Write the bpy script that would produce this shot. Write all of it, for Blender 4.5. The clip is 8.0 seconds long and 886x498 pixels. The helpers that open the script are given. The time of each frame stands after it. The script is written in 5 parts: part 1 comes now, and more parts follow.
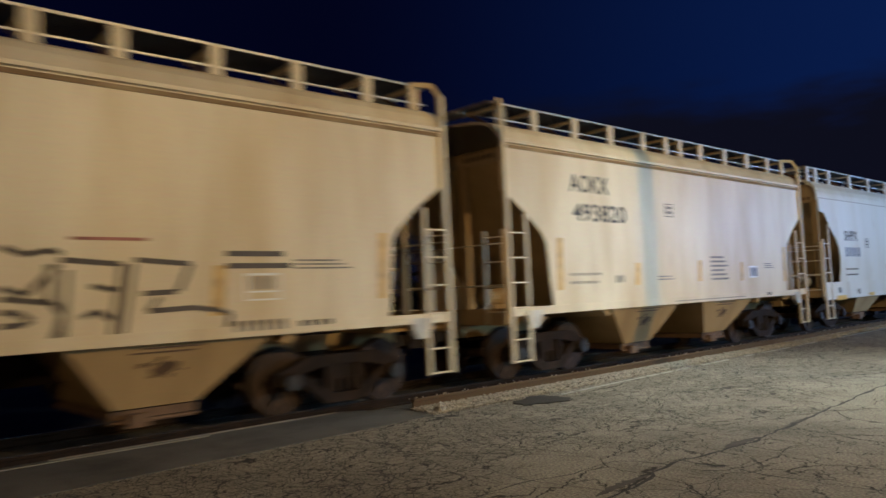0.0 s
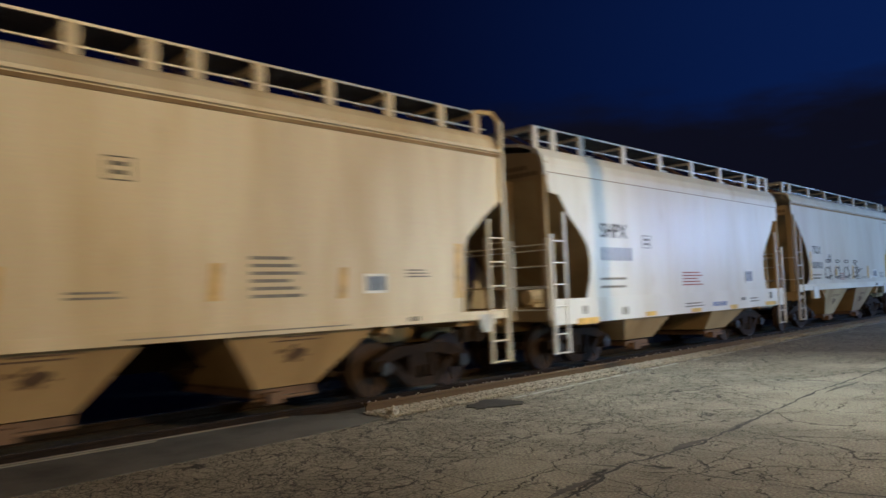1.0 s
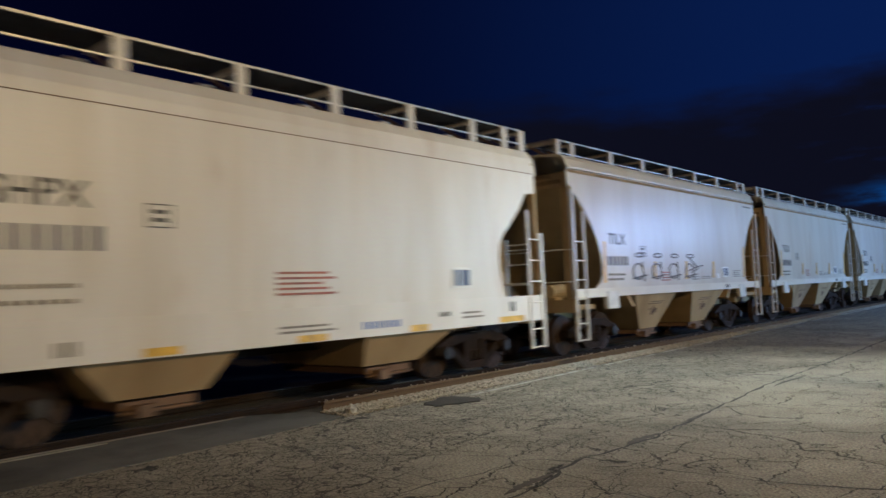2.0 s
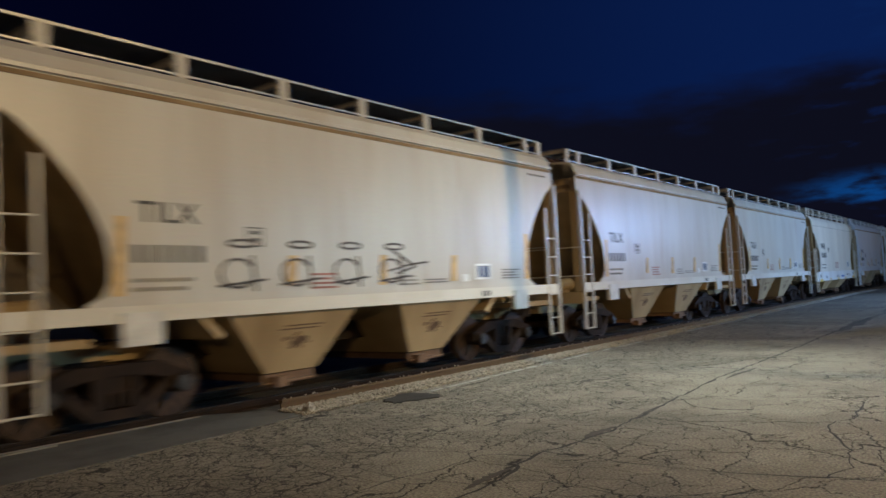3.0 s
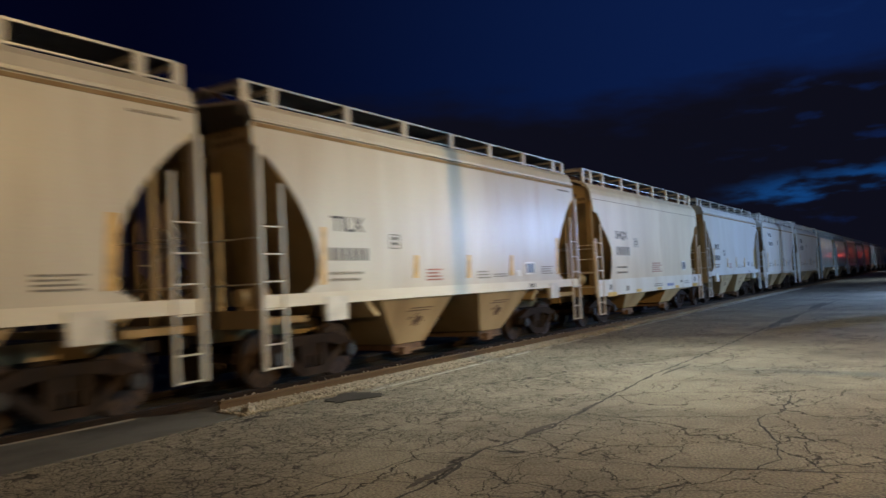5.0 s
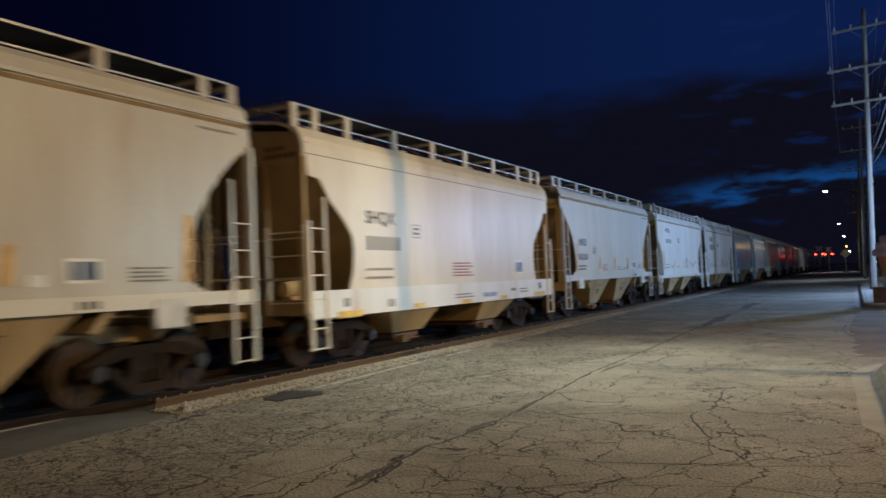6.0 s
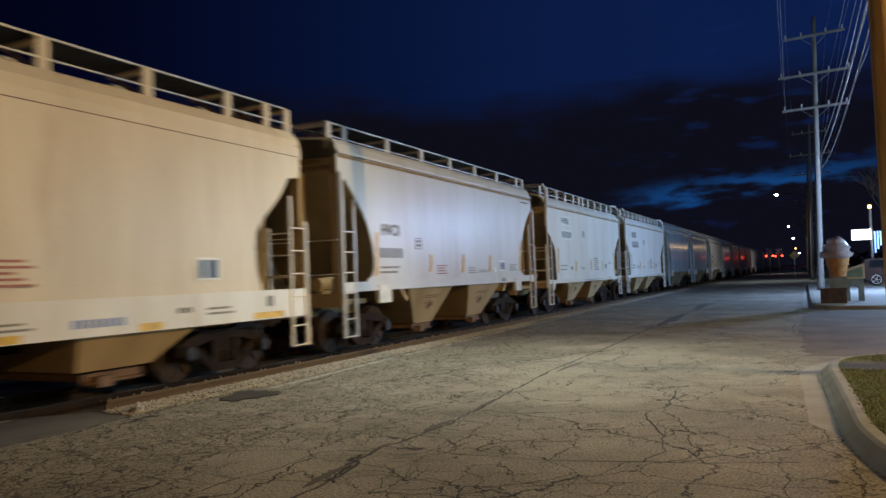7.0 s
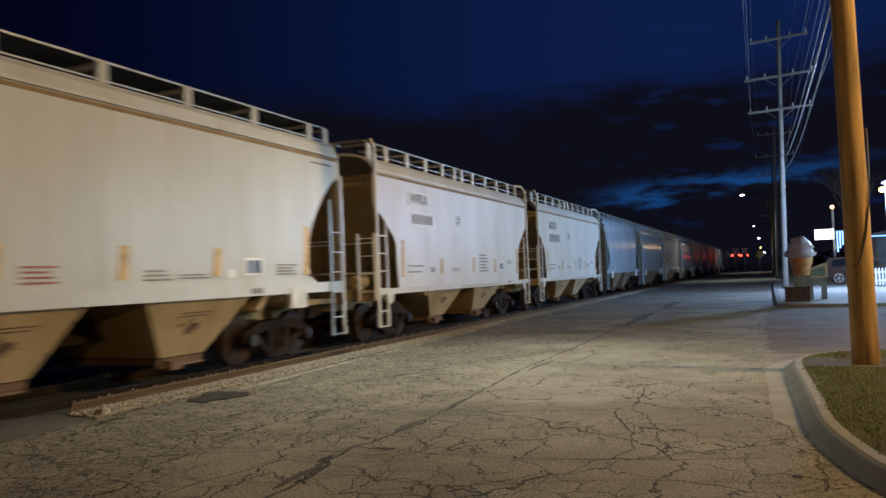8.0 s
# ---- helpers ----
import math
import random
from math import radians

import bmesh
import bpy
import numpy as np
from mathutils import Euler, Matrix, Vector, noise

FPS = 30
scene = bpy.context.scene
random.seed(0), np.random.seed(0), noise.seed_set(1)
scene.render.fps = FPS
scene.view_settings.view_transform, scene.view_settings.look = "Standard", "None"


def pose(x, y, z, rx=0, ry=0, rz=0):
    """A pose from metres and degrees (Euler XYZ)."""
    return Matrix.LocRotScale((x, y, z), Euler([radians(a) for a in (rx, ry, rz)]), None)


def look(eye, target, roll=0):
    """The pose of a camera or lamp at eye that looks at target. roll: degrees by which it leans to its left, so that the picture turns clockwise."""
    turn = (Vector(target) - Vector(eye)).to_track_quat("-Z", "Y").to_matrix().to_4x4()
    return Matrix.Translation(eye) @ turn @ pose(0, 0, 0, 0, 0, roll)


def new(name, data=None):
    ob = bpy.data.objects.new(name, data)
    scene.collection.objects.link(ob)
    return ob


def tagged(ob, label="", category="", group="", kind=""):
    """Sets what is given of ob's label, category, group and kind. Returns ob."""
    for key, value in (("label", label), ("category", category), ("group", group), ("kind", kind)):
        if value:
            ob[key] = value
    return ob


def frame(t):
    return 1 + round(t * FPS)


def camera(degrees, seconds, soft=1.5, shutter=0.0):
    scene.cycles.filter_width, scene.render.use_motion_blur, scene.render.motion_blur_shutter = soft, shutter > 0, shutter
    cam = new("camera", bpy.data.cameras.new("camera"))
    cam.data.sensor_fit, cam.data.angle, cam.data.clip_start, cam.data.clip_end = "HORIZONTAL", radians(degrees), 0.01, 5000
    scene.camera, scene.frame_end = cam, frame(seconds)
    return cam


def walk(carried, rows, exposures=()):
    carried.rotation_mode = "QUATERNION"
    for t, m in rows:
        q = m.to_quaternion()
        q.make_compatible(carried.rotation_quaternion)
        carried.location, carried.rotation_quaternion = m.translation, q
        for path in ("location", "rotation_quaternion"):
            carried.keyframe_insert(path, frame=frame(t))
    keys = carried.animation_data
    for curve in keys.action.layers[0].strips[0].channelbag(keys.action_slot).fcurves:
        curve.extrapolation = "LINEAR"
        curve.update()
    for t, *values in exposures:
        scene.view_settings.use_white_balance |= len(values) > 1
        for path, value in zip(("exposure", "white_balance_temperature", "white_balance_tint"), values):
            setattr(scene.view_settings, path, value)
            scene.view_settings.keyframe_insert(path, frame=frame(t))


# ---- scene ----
cam = camera(61.18, 8.0, soft=1.5, shutter=0.5)
PATH = [
    (0.0, pose(0, 0, 1.6, 93.65, 2.64, 47.41)),
    (0.5, pose(0, 0, 1.6, 93.78, 2.53, 45.65)),
    (1.0, pose(0, 0, 1.6, 93.78, 2.33, 43.91)),
    (1.5, pose(0, 0, 1.6, 93.70, 2.39, 42.19)),
    (2.0, pose(0, 0, 1.6, 93.46, 2.54, 40.69)),
    (3.5, pose(0, 0, 1.6, 92.95, 2.99, 36.29)),
    (4.0, pose(0, 0, 1.6, 92.93, 3.05, 35.48)),
    (4.5, pose(0, 0, 1.6, 92.88, 3.03, 34.69)),
    (6.0, pose(0, 0, 1.6, 92.37, 2.45, 28.79)),
    (6.5, pose(0, 0, 1.6, 92.28, 2.19, 26.84)),
    (7.0, pose(0, 0, 1.6, 92.20, 2.18, 25.67)),
    (7.5, pose(0, 0, 1.6, 92.13, 2.23, 24.54)),
    (8.0, pose(0, 0, 1.6, 92.08, 2.29, 23.46)),
]
walk(cam, PATH, exposures=[(0.0, 0.0, 6150, 10), (2.0, 0.0, 5900, 10), (4.5, 0.0, 6550, 10), (6.5, -0.08, 6700, 10), (8.0, -0.06, 7000, 11)])

# ---- world, lamps, exposure ----
scene.view_settings.exposure = 0.0


def night_world():
    """A late dusk sky: navy above, a dark cloud bank below it with one clear blue rift low down the line."""
    w = bpy.data.worlds.new("night_sky")
    scene.world = w
    w.use_nodes = True
    nt = w.node_tree
    n, l = nt.nodes, nt.links
    n.clear()

    def math_node(op, a, b=None, c=None):
        m = n.new("ShaderNodeMath")
        m.operation = op
        for i, v in enumerate((a, b, c)):
            if v is None:
                continue
            if isinstance(v, (int, float)):
                m.inputs[i].default_value = v
            else:
                l.new(v, m.inputs[i])
        return m.outputs[0]

    def smooth(v, lo, hi):
        r = n.new("ShaderNodeMapRange")
        r.interpolation_type = "SMOOTHSTEP"
        r.inputs["From Min"].default_value, r.inputs["From Max"].default_value = lo, hi
        l.new(v, r.inputs["Value"])
        return r.outputs[0]

    def blend(f, a, b):
        m = n.new("ShaderNodeMix")
        m.data_type = "RGBA"
        l.new(f, m.inputs["Factor"])
        for k, v in (("A", a), ("B", b)):
            if isinstance(v, tuple):
                m.inputs[k].default_value = (*v, 1)
            else:
                l.new(v, m.inputs[k])
        return m.outputs["Result"]
    tc = n.new("ShaderNodeTexCoord")
    sep = n.new("ShaderNodeSeparateXYZ")
    l.new(tc.outputs["Generated"], sep.inputs[0])
    az = math_node("MULTIPLY", math_node("ARCTAN2", sep.outputs["X"], sep.outputs["Y"]), 57.3)
    el = math_node("MULTIPLY", math_node("ARCSINE", sep.outputs["Z"]), 57.3)
    co = n.new("ShaderNodeCombineXYZ")
    l.new(math_node("MULTIPLY", az, 0.045), co.inputs[0])
    l.new(math_node("MULTIPLY", el, 0.16), co.inputs[1])
    nz = n.new("ShaderNodeTexNoise")
    nz.inputs["Scale"].default_value, nz.inputs["Detail"].default_value = 1.6, 6
    l.new(co.outputs[0], nz.inputs["Vector"])
    nf = n.new("ShaderNodeTexNoise")
    nf.inputs["Scale"].default_value, nf.inputs["Detail"].default_value = 5.0, 5
    l.new(co.outputs[0], nf.inputs["Vector"])
    wob = math_node("MULTIPLY", math_node("SUBTRACT", nz.outputs["Fac"], 0.5), 9.0)
    wob2 = math_node("MULTIPLY", math_node("SUBTRACT", nf.outputs["Fac"], 0.5), 5.0)
    navy = blend(smooth(az, -58.0, -4.0), (0.0008, 0.0013, 0.009), (0.0034, 0.0128, 0.068))
    navy = blend(smooth(el, 19.0, 40.0), navy, (0.0012, 0.002, 0.014))
    edge = math_node("ADD", el, math_node("ADD", wob, math_node("MULTIPLY", wob2, 0.5)))
    cloud = smooth(edge, 15.2, 11.2)
    sky = blend(cloud, navy, (0.0042, 0.0045, 0.0105))
    # faint blue gaps in the bank
    gap = math_node("MULTIPLY", smooth(nf.outputs["Fac"], 0.56, 0.70), smooth(az, -18.0, 0.0))
    sky = blend(math_node("MULTIPLY", gap, 0.55), sky, (0.0040, 0.017, 0.085))
    tilt = math_node("ADD", el, math_node("ADD", math_node("MULTIPLY", az, -0.09), math_node("ADD", math_node("MULTIPLY", wob, 0.25), math_node("MULTIPLY", wob2, 0.75))))
    rift = math_node("MULTIPLY", smooth(tilt, 5.3, 6.2), smooth(tilt, 7.2, 6.3))
    rift = math_node("MULTIPLY", rift, math_node("MULTIPLY", smooth(az, -14.0, -8.0), smooth(az, 9.0, 0.0)))
    rift = math_node("MULTIPLY", rift, smooth(nf.outputs["Fac"], 0.34, 0.58))
    sky = blend(rift, sky, (0.0050, 0.050, 0.19))
    bg = n.new("ShaderNodeBackground")
    l.new(sky, bg.inputs["Color"])
    out = n.new("ShaderNodeOutputWorld")
    l.new(bg.outputs[0], out.inputs[0])


night_world()


def lamp(name, x, y, z, watts, color, radius=0.12):
    d = bpy.data.lights.new(name, "POINT")
    d.energy, d.color, d.shadow_soft_size = watts, color, radius
    ob = new(name, d)
    ob.location = (x, y, z)
    return ob


WARM = (1.0, 0.685, 0.30)
SODIUM = (1.0, 0.62, 0.24)
COOL = (0.70, 0.86, 1.0)
BLUE = (0.34, 0.54, 1.0)


def down_lamp(x, y, z, aim, watts, color, spread):
    """A shielded lamp with a soft-edged cone, for the street lamps and the warm yard flood."""
    d = bpy.data.lights.new("spot_lamp_light", "SPOT")
    d.energy, d.color, d.shadow_soft_size, d.spot_size, d.spot_blend = watts, color, 0.15, radians(spread), 1.0
    ob = new("spot_lamp_light", d)
    ob.matrix_world = look((x, y, z), aim)
    return ob


# warm yard flood, out of view on the right, aimed across at the rails
down_lamp(13.0, 10.26, 8.6, (-6.0, 13.5, 0.0), 9400, WARM, 116)
lamp("sodium_lamp_light", 11.0, -14.0, 6.0, 2500, SODIUM, 0.2)
# unseen lamp on the near pole, placed and aimed to brighten the road
down_lamp(-3.9, 14.1, 8.42, (-5.0, 12.0, 0), 3100, (0.94, 1.0, 0.90), 96)
# added cool lamps without fixtures, placed for the bluish light on the car sides
lamp("added_cool_light", 14.0, 30.0, 3.8, 6200, (0.50, 0.83, 0.98), 1.0)
lamp("added_cool_light", 13.0, 54.5, 6.2, 900, (0.60, 0.74, 1.0), 0.8)
# added blue lamp, out of view, that tints the cars beside the lot
lamp("added_blue_light", 5.6, 42.6, 5.0, 7400, BLUE, 0.25)
for lamp_y in (81.0, 150.0):
    down_lamp(-2.0, lamp_y, 8.3, (-3.0, lamp_y + 1, 0), 1700, COOL, 150)
lamp("crossing_light", -4.0, 141.0, 3.4, 30, (1.0, 0.05, 0.02))
lamp("crossing_street_light", 4.0, 146.0, 8.0, 250, SODIUM)

# ---- materials ----


def material(name, color, rough=0.6, metal=0.0, noise_scale=4.0, amount=0.25, fine=60.0, bump=0.1, tint=None,
             stretch=(1, 1, 1), spec=0.5, vary=0.0):
    """Colour with stains at two scales and a fine relief."""
    m = bpy.data.materials.new(name)
    m.use_nodes = True
    nt = m.node_tree
    n, l = nt.nodes, nt.links
    b = n["Principled BSDF"]
    b.inputs["Roughness"].default_value, b.inputs["Metallic"].default_value = rough, metal
    b.inputs["Specular IOR Level"].default_value = spec
    tc = n.new("ShaderNodeTexCoord")
    mp = n.new("ShaderNodeMapping")
    mp.inputs["Scale"].default_value = stretch
    l.new(tc.outputs["Object"], mp.inputs[0])
    big = n.new("ShaderNodeTexNoise")
    big.inputs["Scale"].default_value, big.inputs["Detail"].default_value = noise_scale, 5
    l.new(mp.outputs[0], big.inputs["Vector"])
    small = n.new("ShaderNodeTexNoise")
    small.inputs["Scale"].default_value, small.inputs["Detail"].default_value = fine, 3
    l.new(tc.outputs["Object"], small.inputs["Vector"])
    mix = n.new("ShaderNodeMix")
    mix.data_type = "RGBA"
    mix.inputs["A"].default_value = (*color, 1)
    t = tint or tuple(c * 0.45 for c in color)
    mix.inputs["B"].default_value = (*t, 1)
    rr = n.new("ShaderNodeMapRange")
    rr.inputs["From Min"].default_value, rr.inputs["From Max"].default_value = 0.42, 0.75
    rr.inputs["To Max"].default_value = min(1.0, amount * 3)
    l.new(big.outputs["Fac"], rr.inputs["Value"])
    l.new(rr.outputs[0], mix.inputs["Factor"])
    mix2 = n.new("ShaderNodeMix")
    mix2.data_type, mix2.blend_type = "RGBA", "MULTIPLY"
    mix2.inputs["Factor"].default_value = amount
    l.new(mix.outputs["Result"], mix2.inputs["A"])
    l.new(small.outputs["Color"], mix2.inputs["B"])
    gain = n.new("ShaderNodeMix")
    gain.data_type, gain.blend_type = "RGBA", "MULTIPLY"
    gain.inputs["Factor"].default_value = 1.0
    info = n.new("ShaderNodeObjectInfo")
    gr = n.new("ShaderNodeMapRange")
    gr.inputs["To Min"].default_value, gr.inputs["To Max"].default_value = 1 - vary, 1 + vary
    l.new(info.outputs["Random"], gr.inputs["Value"])
    l.new(mix2.outputs["Result"], gain.inputs["A"])
    l.new(gr.outputs[0], gain.inputs["B"])
    l.new(gain.outputs["Result"], b.inputs["Base Color"])
    bp = n.new("ShaderNodeBump")
    bp.inputs["Strength"].default_value, bp.inputs["Distance"].default_value = bump, 0.01
    l.new(small.outputs["Fac"], bp.inputs["Height"])
    l.new(bp.outputs[0], b.inputs["Normal"])
    return m


def glow(name, color, strength):
    m = bpy.data.materials.new(name)
    m.use_nodes = True
    b = m.node_tree.nodes["Principled BSDF"]
    b.inputs["Base Color"].default_value = (*color, 1)
    b.inputs["Emission Color"].default_value = (*color, 1)
    b.inputs["Emission Strength"].default_value = strength
    return m


def car_paint(name, color, grime, rough=0.45, streak=0.35):
    """Old enamel with rain streaks, faded panels, slightly buckled plate and rust that runs from the seams."""
    m = material(name, color, rough, 0.0, 0.7, streak, 35.0, 0.03, grime, (1.0, 1.6, 0.35))
    nt = m.node_tree
    n, l = nt.nodes, nt.links
    b = n["Principled BSDF"]
    base = b.inputs["Base Color"].links[0].from_socket
    tc = n.new("ShaderNodeTexCoord")
    info = n.new("ShaderNodeObjectInfo")
    shift = n.new("ShaderNodeVectorMath")
    shift.operation = "MULTIPLY_ADD"
    shift.inputs[1].default_value = (0.0, 37.0, 11.0)
    l.new(info.outputs["Random"], shift.inputs[0])
    l.new(tc.outputs["Object"], shift.inputs[2])

    def layer(scale, detail, lo, hi, to_lo, to_hi, stretch):
        mp = n.new("ShaderNodeMapping")
        mp.inputs["Scale"].default_value = stretch
        l.new(shift.outputs[0], mp.inputs[0])
        t = n.new("ShaderNodeTexNoise")
        t.inputs["Scale"].default_value, t.inputs["Detail"].default_value = scale, detail
        l.new(mp.outputs[0], t.inputs["Vector"])
        r = n.new("ShaderNodeMapRange")
        r.inputs["From Min"].default_value, r.inputs["From Max"].default_value = lo, hi
        r.inputs["To Min"].default_value, r.inputs["To Max"].default_value = to_lo, to_hi
        l.new(t.outputs["Fac"], r.inputs["Value"])
        return r.outputs[0], t.outputs["Fac"]
    panels, _ = layer(0.8, 1, 0.35, 0.65, 0.96, 1.03, (0.0, 1.0, 0.04))
    runs, _ = layer(6.0, 4, 0.3, 0.7, 0.96, 1.025, (0.0, 1.0, 0.07))
    for f in (panels, runs):
        mm = n.new("ShaderNodeMix")
        mm.data_type, mm.blend_type = "RGBA", "MULTIPLY"
        mm.inputs["Factor"].default_value = 1.0
        l.new(base, mm.inputs["A"])
        l.new(f, mm.inputs["B"])
        base = mm.outputs["Result"]
    rust, _ = layer(1.3, 6, 0.62, 0.78, 0.0, 0.55, (1.0, 1.0, 0.3))
    mx = n.new("ShaderNodeMix")
    mx.data_type = "RGBA"
    mx.inputs["B"].default_value = (0.34, 0.20, 0.09, 1)
    l.new(rust, mx.inputs["Factor"])
    l.new(base, mx.inputs["A"])
    l.new(mx.outputs["Result"], b.inputs["Base Color"])
    _, wave = layer(1.6, 1, 0, 1, 0, 1, (1.0, 1.0, 0.5))
    old = b.inputs["Normal"].links[0].from_node
    bp = n.new("ShaderNodeBump")
    bp.inputs["Strength"].default_value, bp.inputs["Distance"].default_value = 0.25, 0.05
    l.new(wave, bp.inputs["Height"])
    l.new(old.outputs[0], bp.inputs["Normal"])
    l.new(bp.outputs[0], b.inputs["Normal"])
    return m


PAINT_CREAM = car_paint("cream_car_paint", (0.82, 0.71, 0.505), (0.60, 0.45, 0.24))
PAINT_WHITE = car_paint("white_car_paint", (0.74, 0.72, 0.68), (0.62, 0.56, 0.46), 0.42, 0.25)
PAINT_IVORY = car_paint("ivory_car_paint", (0.72, 0.63, 0.49), (0.56, 0.46, 0.33), 0.42, 0.25)
PAINT_GREY = car_paint("pale_grey_car_paint", (0.60, 0.565, 0.495), (0.49, 0.42, 0.33), 0.37, 0.3)
PAINT_GLOSS = car_paint("clean_grey_car_paint", (0.56, 0.56, 0.55), (0.45, 0.42, 0.37), 0.38, 0.25)
PAINT_STEEL = car_paint("blue_grey_car_paint", (0.42, 0.53, 0.62), (0.30, 0.35, 0.38), 0.2, 0.3)
PAINT_DARK = car_paint("dark_grey_car_paint", (0.30, 0.30, 0.31), (0.19, 0.18, 0.18), 0.4, 0.3)
# a darker, browner copy of each car paint, for ends, bays and end gear
BROWNED = {p.name: car_paint("browner_" + p.name, tuple(0.78 * a * b for a, b in zip(p_col, (1.0, 0.80, 0.50))), tuple(0.5 * a * b for a, b in zip(p_col, (1.0, 0.74, 0.42))), 0.8, 0.35)
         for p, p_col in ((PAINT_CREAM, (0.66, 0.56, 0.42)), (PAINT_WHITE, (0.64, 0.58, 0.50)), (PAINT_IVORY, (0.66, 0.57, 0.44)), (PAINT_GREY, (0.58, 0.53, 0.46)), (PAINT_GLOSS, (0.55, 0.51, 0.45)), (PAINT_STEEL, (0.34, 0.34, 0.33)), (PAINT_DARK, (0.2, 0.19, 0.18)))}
GALV = material("galvanised_steel", (0.52, 0.51, 0.49), 0.45, 0.6, 3, 0.3, 50, 0.05)
IRON = material("sooty_cast_iron", (0.022, 0.015, 0.012), 0.85, 0.0, 3, 0.4, 30, 0.3, (0.042, 0.026, 0.018), spec=0.18)
WHEEL = material("worn_wheel_steel", (0.036, 0.023, 0.018), 0.7, 0.1, 5, 0.4, 40, 0.2, (0.10, 0.06, 0.042), spec=0.3)
CAP = material("greasy_bearing_cap", (0.035, 0.032, 0.032), 0.55, 0.2, 6, 0.3, 40, 0.1)
RUST = material("rusty_rail_steel", (0.135, 0.095, 0.06), 0.9, 0.0, 2.5, 0.4, 40, 0.4, (0.12, 0.07, 0.04), (1, 0.25, 1), spec=0.2)
RAILTOP = material("polished_rail_head", (0.35, 0.34, 0.34), 0.25, 0.9, 3, 0.2, 60, 0.05)
INK = material("black_stencil_paint", (0.07, 0.066, 0.062), 0.6, 0, 3, 0.3)
RED_INK = material("faded_red_stencil_paint", (0.42, 0.15, 0.11), 0.6, 0, 3, 0.3)
WORN_TAPE = material("worn_ochre_tape", (0.74, 0.46, 0.13), 0.45, 0, 5, 0.35)
SILL_PAINT = material("pale_sill_paint", (0.68, 0.64, 0.555), 0.5, 0, 1.5, 0.25, 30, 0.05, (0.55, 0.49, 0.38), (1, 0.5, 1))
# brown for the shadow line painted under the car eaves
EAVE_SHADE = material("brown_eave_shade", (0.26, 0.16, 0.07), 0.85, 0, 4, 0.45, 30, 0.1, (0.42, 0.30, 0.16), (1, 0.4, 1))
YELLOW = material("yellow_reflective_tape", (0.82, 0.50, 0.05), 0.35, 0, 5, 0.3)
BLUE_INK = material("blue_stencil_paint", (0.12, 0.2, 0.5), 0.5, 0, 3, 0.2)
FADED = material("faded_stencil_paint", (0.30, 0.27, 0.23), 0.6, 0, 3, 0.4)
NAVY = material("dark_placard_panel", (0.05, 0.06, 0.11), 0.4, 0, 3, 0.2)
GATE = material("oxide_brown_gate_steel", (0.22, 0.13, 0.075), 0.8, 0.1, 3, 0.4)
SCUFF = material("dark_scuff_stain", (0.17, 0.10, 0.055), 0.8, 0, 5, 0.4)
GRATE = material("dull_walkway_grating", (0.075, 0.075, 0.075), 0.7, 0.2, 3, 0.3)
PAD = material("white_sill_paint", (0.70, 0.68, 0.63), 0.5, 0, 2, 0.3, 30, 0.05)
PLACARD = material("white_placard", (0.8, 0.8, 0.78), 0.5, 0, 3, 0.15)
SPRAY = material("dark_spray_paint", (0.10, 0.075, 0.06), 0.6, 0, 2, 0.4)
WOOD_POLE = material("weathered_pole_wood", (0.54, 0.33, 0.13), 0.85, 0, 3, 0.4, 45, 0.6, (0.16, 0.10, 0.055), (3, 3, 0.25))
GREY_POLE = material("grey_pole_wood", (0.19, 0.17, 0.15), 0.85, 0, 3, 0.4, 45, 0.5, (0.13, 0.11, 0.09), (3, 3, 0.25))
CONCRETE = material("kerb_concrete", (0.37, 0.345, 0.30), 0.85, 0, 2.0, 0.4, 70, 0.3, (0.26, 0.24, 0.20))
STONE = material("ballast_stone", (0.46, 0.425, 0.36), 0.85, 0, 17, 0.33, 60, 0.3, (0.10, 0.09, 0.075))
BED = material("sooty_ballast_bed", (0.085, 0.075, 0.066), 0.95, 0, 5, 0.5, 35, 1.0, (0.03, 0.028, 0.026))
SOIL = material("night_field_soil", (0.06, 0.055, 0.045), 0.95, 0, 0.4, 0.4, 20, 0.6)
WIRE = material("black_cable", (0.10, 0.10, 0.105), 0.6, 0.3)
TAR = material("crack_grit", (0.035, 0.03, 0.026), 0.8, 0, 3, 0.4, 50, 0.4)


